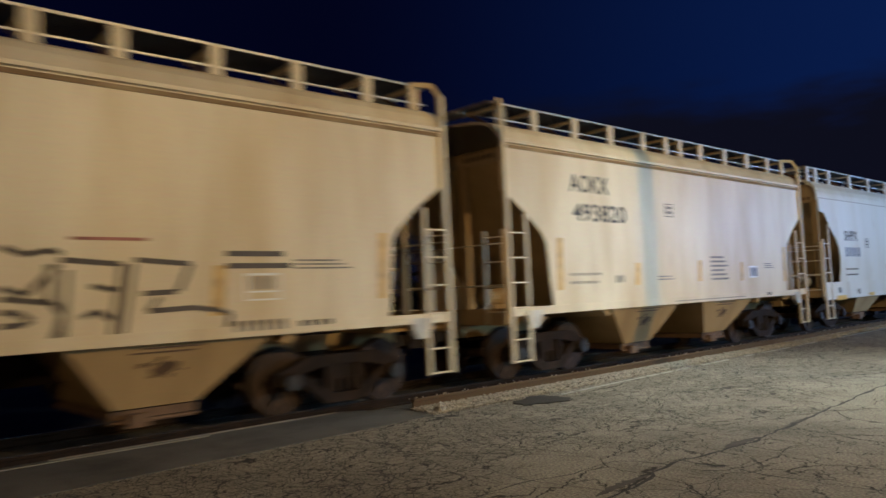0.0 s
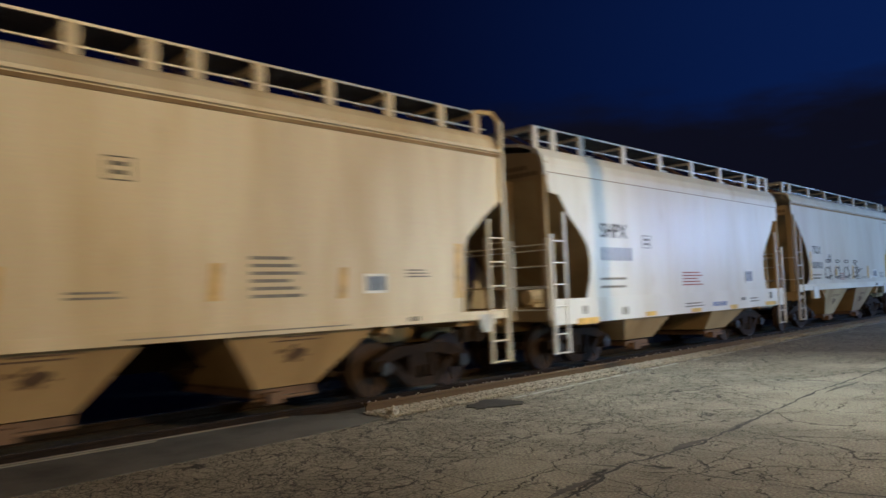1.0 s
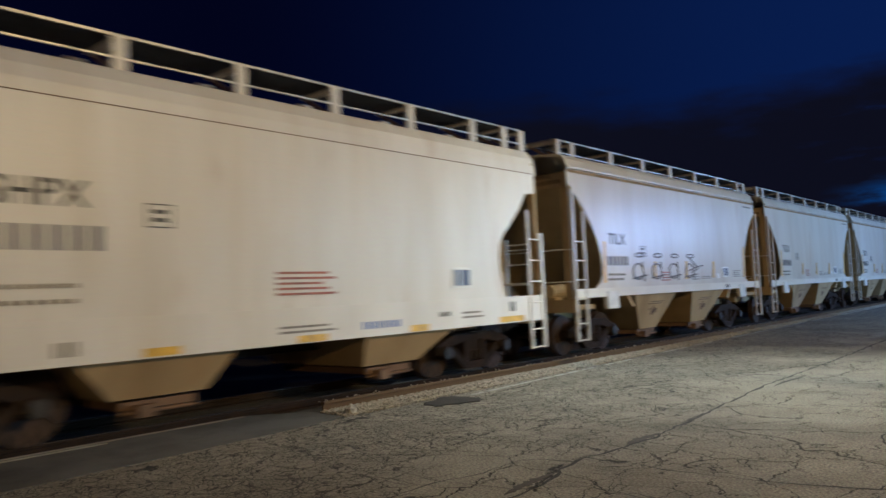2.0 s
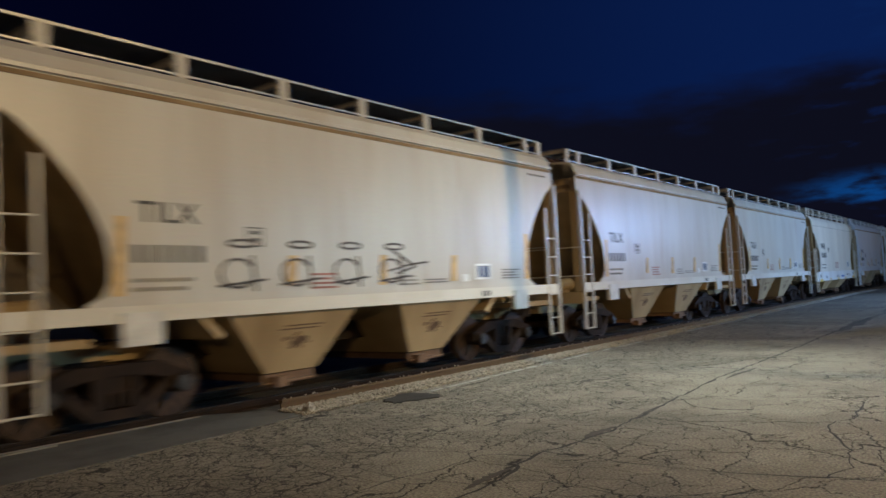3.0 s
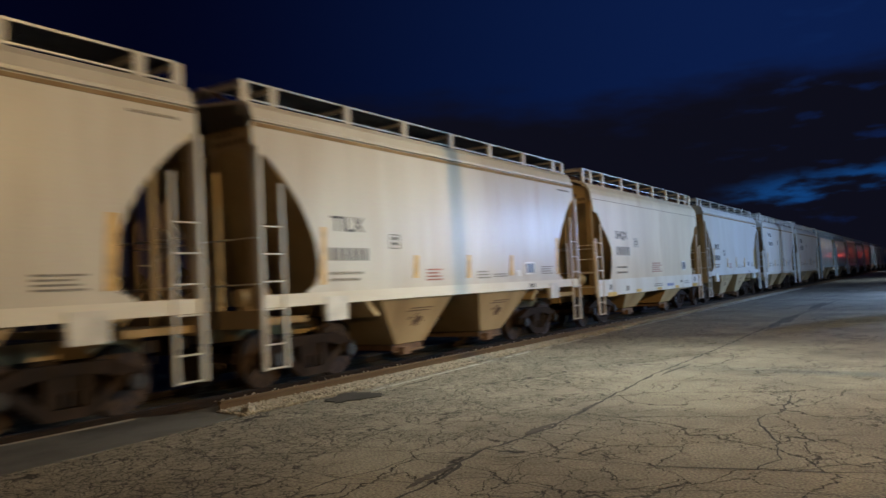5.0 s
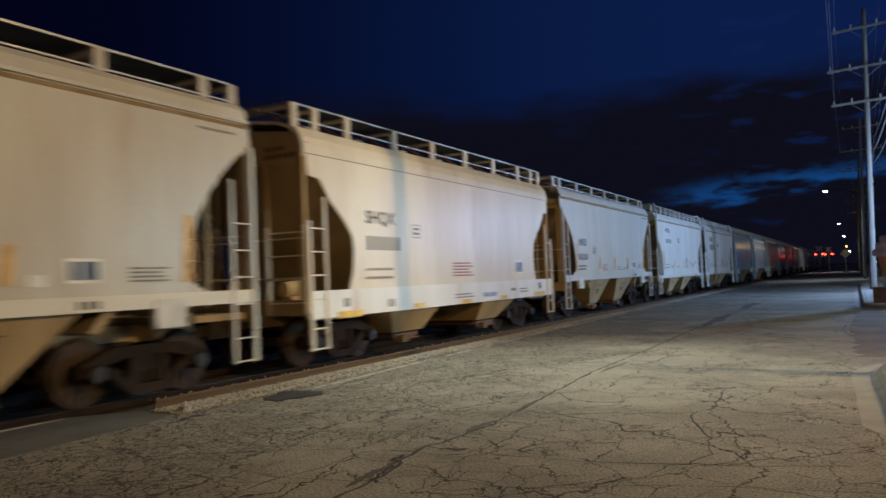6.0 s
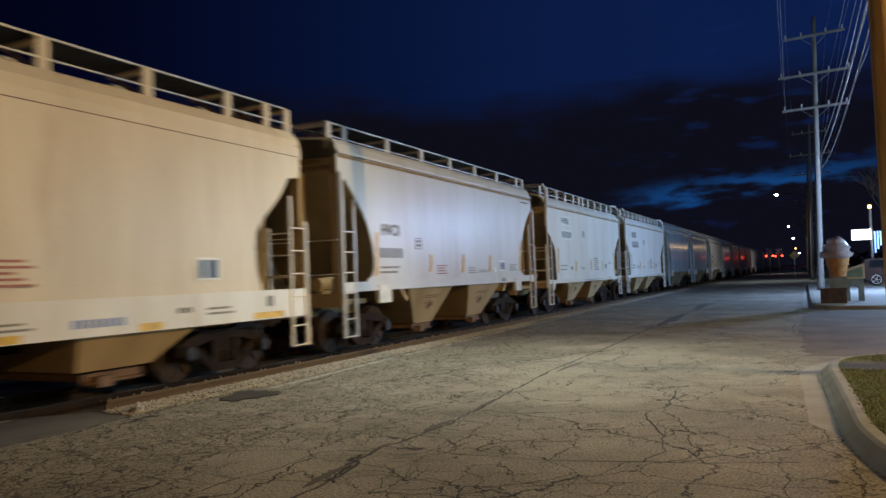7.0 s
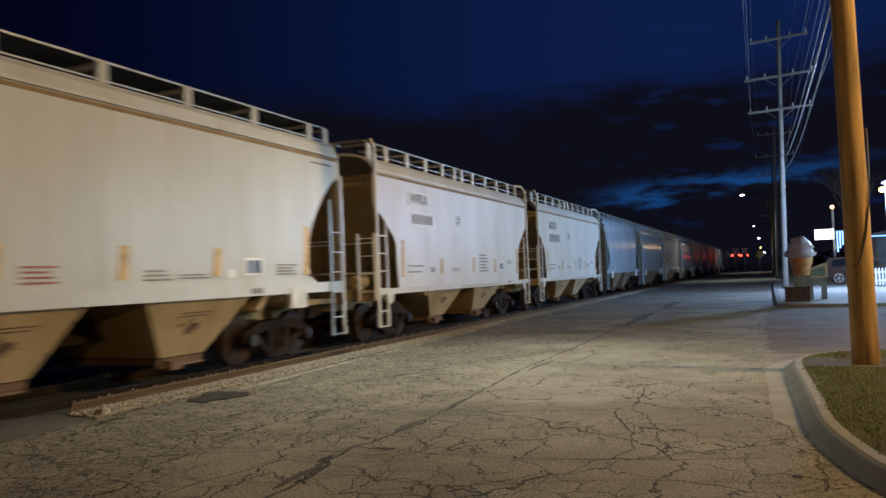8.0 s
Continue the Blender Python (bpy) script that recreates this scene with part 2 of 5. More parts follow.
def asphalt():
    m = material("old_asphalt", (0.32, 0.29, 0.23), 0.88, 0, 0.45, 0.34, 55, 0.6, (0.19, 0.165, 0.13))
    nt = m.node_tree
    n, l = nt.nodes, nt.links
    b = n["Principled BSDF"]
    base = b.inputs["Base Color"].links[0].from_socket
    tc = n.new("ShaderNodeTexCoord")
    vec = tc.outputs["Object"]
    for scale, amount in ((0.9, 0.9), (3.5, 0.26), (12.0, 0.10), (38.0, 0.035)):
        warp = n.new("ShaderNodeTexNoise")
        warp.inputs["Scale"].default_value, warp.inputs["Detail"].default_value = scale, 3
        l.new(tc.outputs["Object"], warp.inputs["Vector"])
        mad = n.new("ShaderNodeVectorMath")
        mad.operation = "MULTIPLY_ADD"
        mad.inputs[1].default_value = (amount, amount, 0)
        l.new(warp.outputs["Color"], mad.inputs[0])
        l.new(vec, mad.inputs[2])
        vec = mad.outputs[0]
    # paler worn blotches and dark oily ones
    blot = n.new("ShaderNodeTexNoise")
    blot.inputs["Scale"].default_value, blot.inputs["Detail"].default_value, blot.inputs["Roughness"].default_value = 1.9, 8, 0.7
    l.new(tc.outputs["Object"], blot.inputs["Vector"])
    br = n.new("ShaderNodeMapRange")
    br.inputs["From Min"].default_value, br.inputs["From Max"].default_value = 0.3, 0.7
    br.inputs["To Min"].default_value, br.inputs["To Max"].default_value = 0.80, 1.18
    l.new(blot.outputs["Fac"], br.inputs["Value"])
    grit = n.new("ShaderNodeTexNoise")
    grit.inputs["Scale"].default_value, grit.inputs["Detail"].default_value = 42, 4
    l.new(tc.outputs["Object"], grit.inputs["Vector"])
    gr2 = n.new("ShaderNodeMapRange")
    gr2.inputs["From Min"].default_value, gr2.inputs["From Max"].default_value = 0.3, 0.7
    gr2.inputs["To Min"].default_value, gr2.inputs["To Max"].default_value = 0.40, 1.55
    l.new(grit.outputs["Fac"], gr2.inputs["Value"])
    for f in (br, gr2):
        mm = n.new("ShaderNodeMix")
        mm.data_type, mm.blend_type = "RGBA", "MULTIPLY"
        mm.inputs["Factor"].default_value = 1.0
        l.new(base, mm.inputs["A"])
        l.new(f.outputs[0], mm.inputs["B"])
        base = mm.outputs["Result"]
    sep = n.new("ShaderNodeSeparateXYZ")
    l.new(tc.outputs["Object"], sep.inputs[0])
    cur = base
    height = None
    for scale, width, lo, hi in ((0.42, 0.0042, 0.36, 0.40), (1.05, 0.0085, 0.41, 0.47), (3.1, 0.019, 0.47, 0.55), (8.5, 0.045, 0.55, 0.66)):
        v = n.new("ShaderNodeTexVoronoi")
        v.feature = "DISTANCE_TO_EDGE"
        v.inputs["Scale"].default_value = scale
        l.new(vec, v.inputs["Vector"])
        line = n.new("ShaderNodeMapRange")
        line.inputs["From Min"].default_value, line.inputs["From Max"].default_value = width * 0.3, width
        line.inputs["To Min"].default_value, line.inputs["To Max"].default_value = 1.0, 0.0
        l.new(v.outputs["Distance"], line.inputs["Value"])
        where = n.new("ShaderNodeTexNoise")
        where.inputs["Scale"].default_value, where.inputs["Detail"].default_value = 0.35 + scale * 0.05, 2
        l.new(tc.outputs["Object"], where.inputs["Vector"])
        # the lane beside the rails is the most broken
        edge = n.new("ShaderNodeMapRange")
        edge.inputs["From Min"].default_value, edge.inputs["From Max"].default_value = -3.5, -7.0
        edge.inputs["To Min"].default_value, edge.inputs["To Max"].default_value = 0.0, 0.05 + 0.035 * scale
        l.new(sep.outputs["X"], edge.inputs["Value"])
        plus = n.new("ShaderNodeMath")
        plus.operation = "ADD"
        l.new(where.outputs["Fac"], plus.inputs[0])
        l.new(edge.outputs[0], plus.inputs[1])
        mask = n.new("ShaderNodeMapRange")
        mask.inputs["From Min"].default_value, mask.inputs["From Max"].default_value = lo, hi
        l.new(plus.outputs[0], mask.inputs["Value"])
        mul = n.new("ShaderNodeMath")
        mul.operation = "MULTIPLY"
        l.new(line.outputs[0], mul.inputs[0])
        l.new(mask.outputs[0], mul.inputs[1])
        mx = n.new("ShaderNodeMix")
        mx.data_type = "RGBA"
        mx.inputs["B"].default_value = (0.018, 0.014, 0.011, 1)
        l.new(mul.outputs[0], mx.inputs["Factor"])
        l.new(cur, mx.inputs["A"])
        cur = mx.outputs["Result"]
        if height is None:
            height = mul.outputs[0]
        else:
            mm = n.new("ShaderNodeMath")
            mm.operation = "MAXIMUM"
            l.new(height, mm.inputs[0])
            l.new(mul.outputs[0], mm.inputs[1])
            height = mm.outputs[0]
    l.new(cur, b.inputs["Base Color"])
    old = b.inputs["Normal"].links[0].from_node
    bp = n.new("ShaderNodeBump")
    bp.invert = True
    bp.inputs["Strength"].default_value, bp.inputs["Distance"].default_value = 0.8, 0.012
    l.new(height, bp.inputs["Height"])
    l.new(old.outputs[0], bp.inputs["Normal"])
    l.new(bp.outputs[0], b.inputs["Normal"])
    return m


ASPHALT = asphalt()
PATCH = material("dark_asphalt_patch", (0.155, 0.15, 0.14), 0.85, 0, 1.3, 0.5, 40, 0.6, (0.06, 0.058, 0.055))
TAR_STAIN = material("tar_stain", (0.085, 0.076, 0.065), 0.85, 0, 4, 0.45, 45, 0.5, (0.14, 0.125, 0.10))
PATCH2 = material("brown_asphalt_overlay", (0.19, 0.15, 0.115), 0.9, 0, 0.8, 0.35, 80, 0.4, (0.085, 0.075, 0.065))
GRASS = material("grass_blades", (0.17, 0.20, 0.05), 0.7, 0, 3, 0.4, 20, 0.1, (0.16, 0.13, 0.05), vary=0.1)
TURF = material("turf_soil", (0.12, 0.125, 0.045), 0.95, 0, 4, 0.5, 40, 0.8)
MULCH = material("bare_dirt", (0.15, 0.12, 0.09), 0.95, 0, 4, 0.5, 40, 0.8)

GLAZE = material("glazed_insulator", (0.45, 0.43, 0.42), 0.3, 0, 3, 0.2)
LED = glow("led_lamp_lens", (0.85, 0.93, 1.0), 30)
ORANGE_GLOW = glow("sodium_lamp_lens", (1.0, 0.55, 0.18), 12)
RED_GLOW = glow("red_signal_lens", (1.0, 0.05, 0.03), 12)
BULB = glow("warm_bulb", (1.0, 0.72, 0.4), 30)
SIGN_GLOW = glow("lit_sign_face", (0.85, 0.93, 1.0), 4)
BLUE_LINE = glow("blue_light_strip", (0.25, 0.5, 1.0), 2.5)
CYAN = glow("cyan_sign_face", (0.10, 0.65, 1.0), 0.8)
DIM_BLUE = glow("dim_blue_window", (0.1, 0.3, 1.0), 0.3)
LINE = material("worn_white_road_paint", (0.50, 0.49, 0.45), 0.8, 0, 3, 0.5, 60, 0.3, (0.28, 0.27, 0.25))
SCOOP = material("lilac_fibreglass", (0.50, 0.42, 0.52), 0.5, 0, 4, 0.3, 40, 0.1, (0.32, 0.24, 0.34))
WAFER = material("orange_wafer_fibreglass", (0.62, 0.27, 0.10), 0.55, 0, 5, 0.3)
BRICK = material("planter_brick", (0.13, 0.075, 0.07), 0.85, 0, 6, 0.4)
BOARD_GREY = material("grey_painted_board", (0.28, 0.30, 0.31), 0.7, 0, 3, 0.3)
CREAM_BOARD = material("cream_painted_board", (0.62, 0.48, 0.32), 0.6, 0, 3, 0.2)
BOARD_GREEN = material("dull_green_board", (0.20, 0.27, 0.22), 0.7, 0, 3, 0.3)
MAROON = material("dark_maroon_car_paint", (0.03, 0.012, 0.012), 0.25, 0.2, 2, 0.15, 30, 0.02)
TYRE = material("black_rubber", (0.02, 0.02, 0.02), 0.8, 0, 5, 0.2)
RIM = material("silver_alloy", (0.65, 0.65, 0.66), 0.3, 0.8, 4, 0.1)
TAIL = material("red_lamp_plastic", (0.3, 0.02, 0.02), 0.3, 0, 4, 0.1)
GLASS = material("dark_window_glass", (0.015, 0.018, 0.022), 0.06, 0, 2, 0.05, 10, 0.0)
SHOP_WALL = material("dark_shop_siding", (0.10, 0.10, 0.105), 0.8, 0, 2, 0.3)
ROOFING = material("dark_roofing", (0.07, 0.065, 0.06), 0.9, 0, 3, 0.3)
BARK = material("dark_bark", (0.07, 0.055, 0.045), 0.9, 0, 5, 0.4)
LEAF = material("dark_foliage", (0.035, 0.04, 0.025), 0.9, 0, 0.5, 0.4)

# ---- mesh helpers ----


def box(bm, x0, x1, y0, y1, z0, z1):
    m = Matrix.LocRotScale(((x0 + x1) / 2, (y0 + y1) / 2, (z0 + z1) / 2), None, (abs(x1 - x0), abs(y1 - y0), abs(z1 - z0)))
    bmesh.ops.create_cube(bm, size=1, matrix=m)


def prism(bm, pts, lo, hi, axis="x"):
    """A flat outline made thick along x (outline in y, z), y (x, z) or z (x, y)."""
    put = {"x": lambda a, b, c: (c, a, b), "y": lambda a, b, c: (a, c, b), "z": lambda a, b, c: (a, b, c)}[axis]
    v0 = [bm.verts.new(put(a, b, lo)) for a, b in pts]
    v1 = [bm.verts.new(put(a, b, hi)) for a, b in pts]
    bm.faces.new(v0)
    bm.faces.new(v1[::-1])
    k = len(pts)
    for i in range(k):
        bm.faces.new((v0[i], v0[(i + 1) % k], v1[(i + 1) % k], v1[i]))


def bar(bm, a, b, w, d=None, sides=4):
    """A rod from a to b."""
    a, b = Vector(a), Vector(b)
    ax = b - a
    m = Matrix.Translation((a + b) / 2) @ ax.to_track_quat("Z", "Y").to_matrix().to_4x4()
    if sides == 4:
        bmesh.ops.create_cube(bm, size=1, matrix=m @ Matrix.Diagonal((w, d or w, ax.length, 1)))
    else:
        bmesh.ops.create_cone(bm, cap_ends=True, segments=sides, radius1=w / 2, radius2=(d or w) / 2, depth=ax.length, matrix=m)


def disc(bm, x0, x1, y, z, r, seg=20):
    m = Matrix.Translation(((x0 + x1) / 2, y, z)) @ Matrix.Rotation(radians(90), 4, "Y")
    bmesh.ops.create_cone(bm, cap_ends=True, segments=seg, radius1=r, radius2=r, depth=abs(x1 - x0), matrix=m)


def tube(bm, pts, r, sides=5):
    """A bent round rod through pts."""
    rings = []
    for i, p in enumerate(pts):
        d = (Vector(pts[min(i + 1, len(pts) - 1)]) - Vector(pts[max(i - 1, 0)])).to_track_quat("Z", "Y").to_matrix()
        rings.append([bm.verts.new(Vector(p) + d @ Vector((r * math.cos(6.2832 * j / sides), r * math.sin(6.2832 * j / sides), 0))) for j in range(sides)])
    for a, b in zip(rings, rings[1:]):
        for j in range(sides):
            bm.faces.new((a[j], a[(j + 1) % sides], b[(j + 1) % sides], b[j]))
    bm.faces.new(rings[0])
    bm.faces.new(rings[-1][::-1])


MESHES = {}


def part(name, build, mat, parent=None, label="", key=None, smooth=False):
    """One mesh object. build: a function that fills a bmesh; key: a name under which alike parts share their mesh."""
    me = MESHES.get(key) if key else None
    if me is None:
        bm = bmesh.new()
        build(bm)
        bmesh.ops.recalc_face_normals(bm, faces=bm.faces)
        me = bpy.data.meshes.new(name)
        bm.to_mesh(me)
        bm.free()
        me.materials.append(mat)
        if smooth:
            for p in me.polygons:
                p.use_smooth = True
        if key:
            MESHES[key] = me
    ob = new(name, me)
    ob.material_slots[0].link = "OBJECT"
    ob.material_slots[0].material = mat
    ob.parent = parent
    if label:
        tagged(ob, label)
    return ob


def empty(name, m, label, category, group="", kind=""):
    ob = new(name)
    ob.matrix_world = m
    ob.empty_display_size = 0.3
    return tagged(ob, label, category, group, kind)


def setting(name, build, mat, label="", category=""):
    return tagged(part(name, build, mat), label, category, kind="structure")


# ---- the ground, the road, the track ----
TRACK_X, RAIL_Z, SPEED = -10.03, 0.08, 10.87

setting("ground", lambda bm: prism(bm, [(-900, -300), (900, -300), (900, 2500), (-900, 2500)], -0.40, -0.12, "z"), SOIL,
        "dark bare soil under a night sky", "ground")
setting("road", lambda bm: prism(bm, [(-7.72, -40), (60, -40), (60, 900), (-8.14, 900), (-8.14, 40), (-8.06, 26), (-7.96, 19), (-7.80, 13), (-7.72, 9)], -0.11, 0.0, "z"), ASPHALT,
        "worn grey asphalt road with many cracks", "road")
setting("track_bed", lambda bm: prism(bm, [(-13.5, -60), (-7.73, -60), (-7.73, 900), (-13.5, 900)], -0.11, -0.06, "z"), BED,
        "dark sooty ballast bed beside the road", "ballast")


def rail_shape(bm, x, y0, y1, top, h=0.17):
    z = top - h
    pts = [(x - .07, z), (x + .07, z), (x + .07, z + .02), (x + .012, z + .035), (x + .012, top - .045), (x + .036, top - .035),
           (x + .036, top - .006), (x + .028, top), (x - .028, top), (x - .036, top - .006), (x - .036, top - .035),
           (x - .012, top - .045), (x - .012, z + .035), (x - .07, z + .02)]
    prism(bm, pts, y0, y1, "y")


track = empty("railway_track", pose(0, 0, 0), "steel rails on dark sooty wooden ties", "railway track", kind="structure")
for rx in (-9.30, -10.77):
    part("rail", lambda bm: rail_shape(bm, rx, -60, 900, RAIL_Z, 0.14), IRON, track)
    part("rail_head", lambda bm: box(bm, rx - 0.026, rx + 0.026, -60, 900, RAIL_Z - 0.01, RAIL_Z + 0.003), RAILTOP, track)
edging = empty("edging_rail", pose(0, 0, 0), "old rusty rail laid beside the ballast", "rail")
part("rail", lambda bm: rail_shape(bm, -8.36, 7.0, 300, 0.15), RUST, edging)

# ---- hopper cars ----
END = {"slant": [(0.0, 3.35), (0.55, 2.98), (0.98, 2.62), (1.08, 2.45), (1.19, 1.36)],
       "oval": [(0.0, 3.84), (0.3, 3.68), (0.6, 3.42), (0.9, 3.08), (1.12, 2.75), (1.28, 2.4), (1.34, 2.1), (1.33, 1.85), (1.24, 1.70), (1.05, 1.61)],
       "stepped": [(0.14, 3.57), (0.44, 3.54), (0.74, 3.16), (1.24, 2.72), (1.40, 2.5), (1.44, 2.25), (1.40, 1.85), (1.27, 1.53)]}
END["round"] = END["oval"]
SILL = {"slant": (1.22, 1.36), "oval": (1.38, 1.58), "stepped": (1.0, 1.50), "round": (1.38, 1.58)}
L = 6.04


def bulge(z, kind):
    belly = {"slant": 0.0, "oval": 0.03, "stepped": 0.03, "round": 0.16}[kind]
    return 1.6 - belly * ((z - 2.6) / 1.5) ** 2


def side_sheet(bm, kind, s):
    """The flat or slightly bellied side plate with its two end openings."""
    e = END[kind]
    top = {"slant": 4.13, "stepped": 3.96}.get(kind, 4.2)
    lo = SILL[kind][1]
    zs = sorted({round(lo + (top - lo) * i / 12, 3) for i in range(13)} | {z for d, z in e if lo < z < top})

    def inset(z):
        if z > e[0][1]:
            return e[0][0] if kind != "stepped" else 0.10
        for (d0, z0), (d1, z1) in zip(e, e[1:]):
            if z1 <= z <= z0:
                return d0 + (d1 - d0) * (z0 - z) / max(z0 - z1, 1e-6)
        return e[-1][0]
    rows = []
    for z in zs:
        y = L - inset(z)
        x = bulge(z, kind)
        rows.append([bm.verts.new((s * xx, yy, z)) for xx in (x, x - 0.03) for yy in (-y, y)])
    for a, b in zip(rows, rows[1:]):
        for i, j in ((0, 1), (1, 3), (3, 2), (2, 0)):
            bm.faces.new((a[i], a[j], b[j], b[i]))
    bm.faces.new((rows[0][0], rows[0][1], rows[0][3], rows[0][2]))
    bm.faces.new((rows[-1][0], rows[-1][2], rows[-1][3], rows[-1][1]))


def roof_sheet(bm, kind):
    if kind == "stepped":
        pts = [(1.575, 3.96), (1.575, 3.985), (1.567, 4.12), (1.53, 4.28), (1.40, 4.46), (1.0, 4.60), (0.5, 4.67), (0, 4.7)]
    else:
        u = 0.02 if kind == "slant" else 0.10
        b = bulge(4.2, kind)
        pts = [(b - 0.005, 4.13 + u), (b + 0.04, 4.14 + u), (b + 0.04, 4.19 + u), (b - 0.01, 4.21 + u), (1.52, 4.36 + u), (1.44, 4.455 + u), (1.30, 4.53 + u * 0.6),
               (1.0, 4.62), (0.5, 4.67), (0, 4.7)]
    ring = pts + [(-x, z) for x, z in pts[-2::-1]]
    inner = [(x * 0.97, z - 0.05) for x, z in ring[::-1]]
    prism(bm, ring + inner, -L + 0.03, L - 0.03, "y")


def add_car(kind, paint, label):
    """A two-bay covered hopper car, origin between its trucks at the rail head."""
    steel = paint
    browned = BROWNED[paint.name]
    car = empty("hopper_car", pose(TRACK_X, 0, 0), label, "hopper car", "cars of the freight train")
    k = kind
    lo, hi = SILL[k]
    for s in (1, -1):
        part("side_sheet", lambda bm: side_sheet(bm, k, s), paint, car, key=f"side{k}{s}")
        part("side_sill", lambda bm: box(bm, s * 1.56, s * 1.625, -L if k == "stepped" else -L + 0.05, L if k == "stepped" else L - 0.05, lo, hi), PAINT_WHITE if k == "stepped" else SILL_PAINT if paint in (PAINT_GREY, PAINT_WHITE) else paint, car, key=f"sill{k}{s}")
    part("roof", lambda bm: roof_sheet(bm, k), paint, car, key=f"roof{k}")
    if k == "stepped":
        for q in (1, -1):
            part("weld_seam", lambda bm: box(bm, q * 1.565, q * 1.581, -L + 0.12, L - 0.12, 3.962, 3.974), GATE, car, key=f"seam{q}")
    elif k != "round":
        # brown strip: the eave's shadow line as colour, on slant cars the seam too
        zd = 4.105 if k == "slant" else 4.19
        for q in (1, -1):
            part("drip_line", lambda bm: box(bm, q * (bulge(4.2, k) - 0.01), q * (bulge(4.2, k) + 0.012), -L + 0.05, L - 0.05, zd - 0.035, zd + 0.024), EAVE_SHADE, car, key=f"drip{k}{q}")
    for s in (1, -1):
        # upper end wall and the slope sheet beneath it
        zt = 3.86
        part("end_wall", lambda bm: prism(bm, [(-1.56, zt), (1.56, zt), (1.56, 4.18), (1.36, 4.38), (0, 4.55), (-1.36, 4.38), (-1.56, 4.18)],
                                          s * (L - 0.16), s * (L - 0.10), "y"), browned, car, key=f"endw{s}")
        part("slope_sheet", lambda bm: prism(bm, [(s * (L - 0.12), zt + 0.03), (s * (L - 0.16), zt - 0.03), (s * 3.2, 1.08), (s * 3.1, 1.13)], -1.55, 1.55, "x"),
             browned, car, key=f"slope{s}")
        part("end_platform", lambda bm: box(bm, -1.45, 1.45, s * (L - 1.15), s * (L - 0.08), 1.12, 1.22), browned, car, key=f"plat{s}")
        part("end_sill", lambda bm: box(bm, -1.6, 1.6, s * (L - 0.07), s * L, 1.08, 1.36), browned, car, key=f"esill{s}")
        part("draft_sill", lambda bm: box(bm, -0.3, 0.3, s * (L - 2.6), s * (L - 0.1), 0.85, 1.115), browned, car, key=f"dsill{s}")
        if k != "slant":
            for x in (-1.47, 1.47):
                part("corner_post", lambda bm: box(bm, -0.08, 0.08, s * (L - 0.10), s * (L - 0.02), 1.37, 3.9), browned, car, key=f"cpost{s}").location = (x, 0, 0)
        part("coupler", lambda bm: (box(bm, -0.09, 0.09, s * L, s * (L + 0.42), 0.80, 0.98), box(bm, -0.16, 0.16, s * (L + 0.36), s * (L + 0.655), 0.74, 1.04)),
             IRON, car, key=f"coup{s}")
        for x in (-0.62, 0.62):
            part("end_post", lambda bm: box(bm, -0.05, 0.05, s * (L - 0.13), s * (L - 0.03), 1.2, 3.9), browned, car, key=f"epost{s}").location = (x, 0, 0)
        for z in (1.75, 2.45):
            part("grab_bar", lambda bm: bar(bm, (-1.6, s * (L + 0.02), 0), (1.6, s * (L + 0.02), 0), 0.025, None, 6), steel, car, key=f"grab{s}").location = (0, 0, z)
    if k != "round":
        for z, n in ((4.12, 4), (3.98, 6)):
            tagged(part("end_stencil", lambda bm: [box(bm, 0.62 + 0.13 * j, 0.70 + 0.13 * j, -L + 0.09, -L + 0.105, z - 0.045, z + 0.045) for j in range(n)], SCUFF, car, key=f"est{n}"), kind="stuff")
    # hopper bays
    for s in (1, -1):
        def bay(bm):
            t0, t1, b0, b1, zb = (1.15, 3.28, 1.40, 2.68, 0.50) if k == "stepped" else (0.52, 3.02, 1.15, 2.14, 0.48)
            a = [bm.verts.new((x, s * y, lo + 0.02)) for x, y in ((1.53, t0), (1.53, t1), (-1.53, t1), (-1.53, t0))]
            b = [bm.verts.new((x, s * y, zb)) for x, y in ((1.16, b0), (1.16, b1), (-1.16, b1), (-1.16, b0))]
            bm.faces.new(a)
            bm.faces.new(b[::-1])
            for i in range(4):
                bm.faces.new((a[i], b[i], b[(i + 1) % 4], a[(i + 1) % 4]))
        bay_ob = part("hopper_bay", bay, browned, car, key=f"bay{k}{s}")
        gy = 2.04 if k == "stepped" else 1.65
        part("outlet_gate", lambda bm: (box(bm, -1.1, 1.1, s * gy - 0.5, s * gy + 0.5, 0.36, 0.46), box(bm, 1.0, 1.25, s * gy - 0.35, s * gy - 0.12, 0.27, 0.42),
                                        bar(bm, (1.12, s * gy - 0.5, 0.33), (1.12, s * gy + 0.5, 0.33), 0.05, None, 8)), GATE, bay_ob, key=f"gate{k == 'stepped'}{s}")
        if k != "stepped":
            def stain(bm):
                """A scuffed rusty blotch with ragged dabs round it, flat on the sloping bay sheet."""
                rng = random.Random(31)
                for ry, rz, cy, cz in [(0.17, 0.085, 0, 0.92)] + [(rng.uniform(0.03, 0.08), rng.uniform(0.015, 0.035), rng.uniform(-0.26, 0.26), 0.92 + rng.uniform(-0.12, 0.12)) for _ in range(9)]:
                    ring = []
                    for j in range(14):
                        r = rng.uniform(0.72, 1.15)
                        z = cz + rz * r * math.sin(j * 0.4488) + 0.25 * ry * r * math.cos(j * 0.4488)
                        ring.append((s * gy + cy + ry * r * math.cos(j * 0.4488), z))
                    bm.faces.new([bm.verts.new((1.165 + 0.37 * (z - 0.48) / (lo - 0.46), y, z)) for y, z in ring])
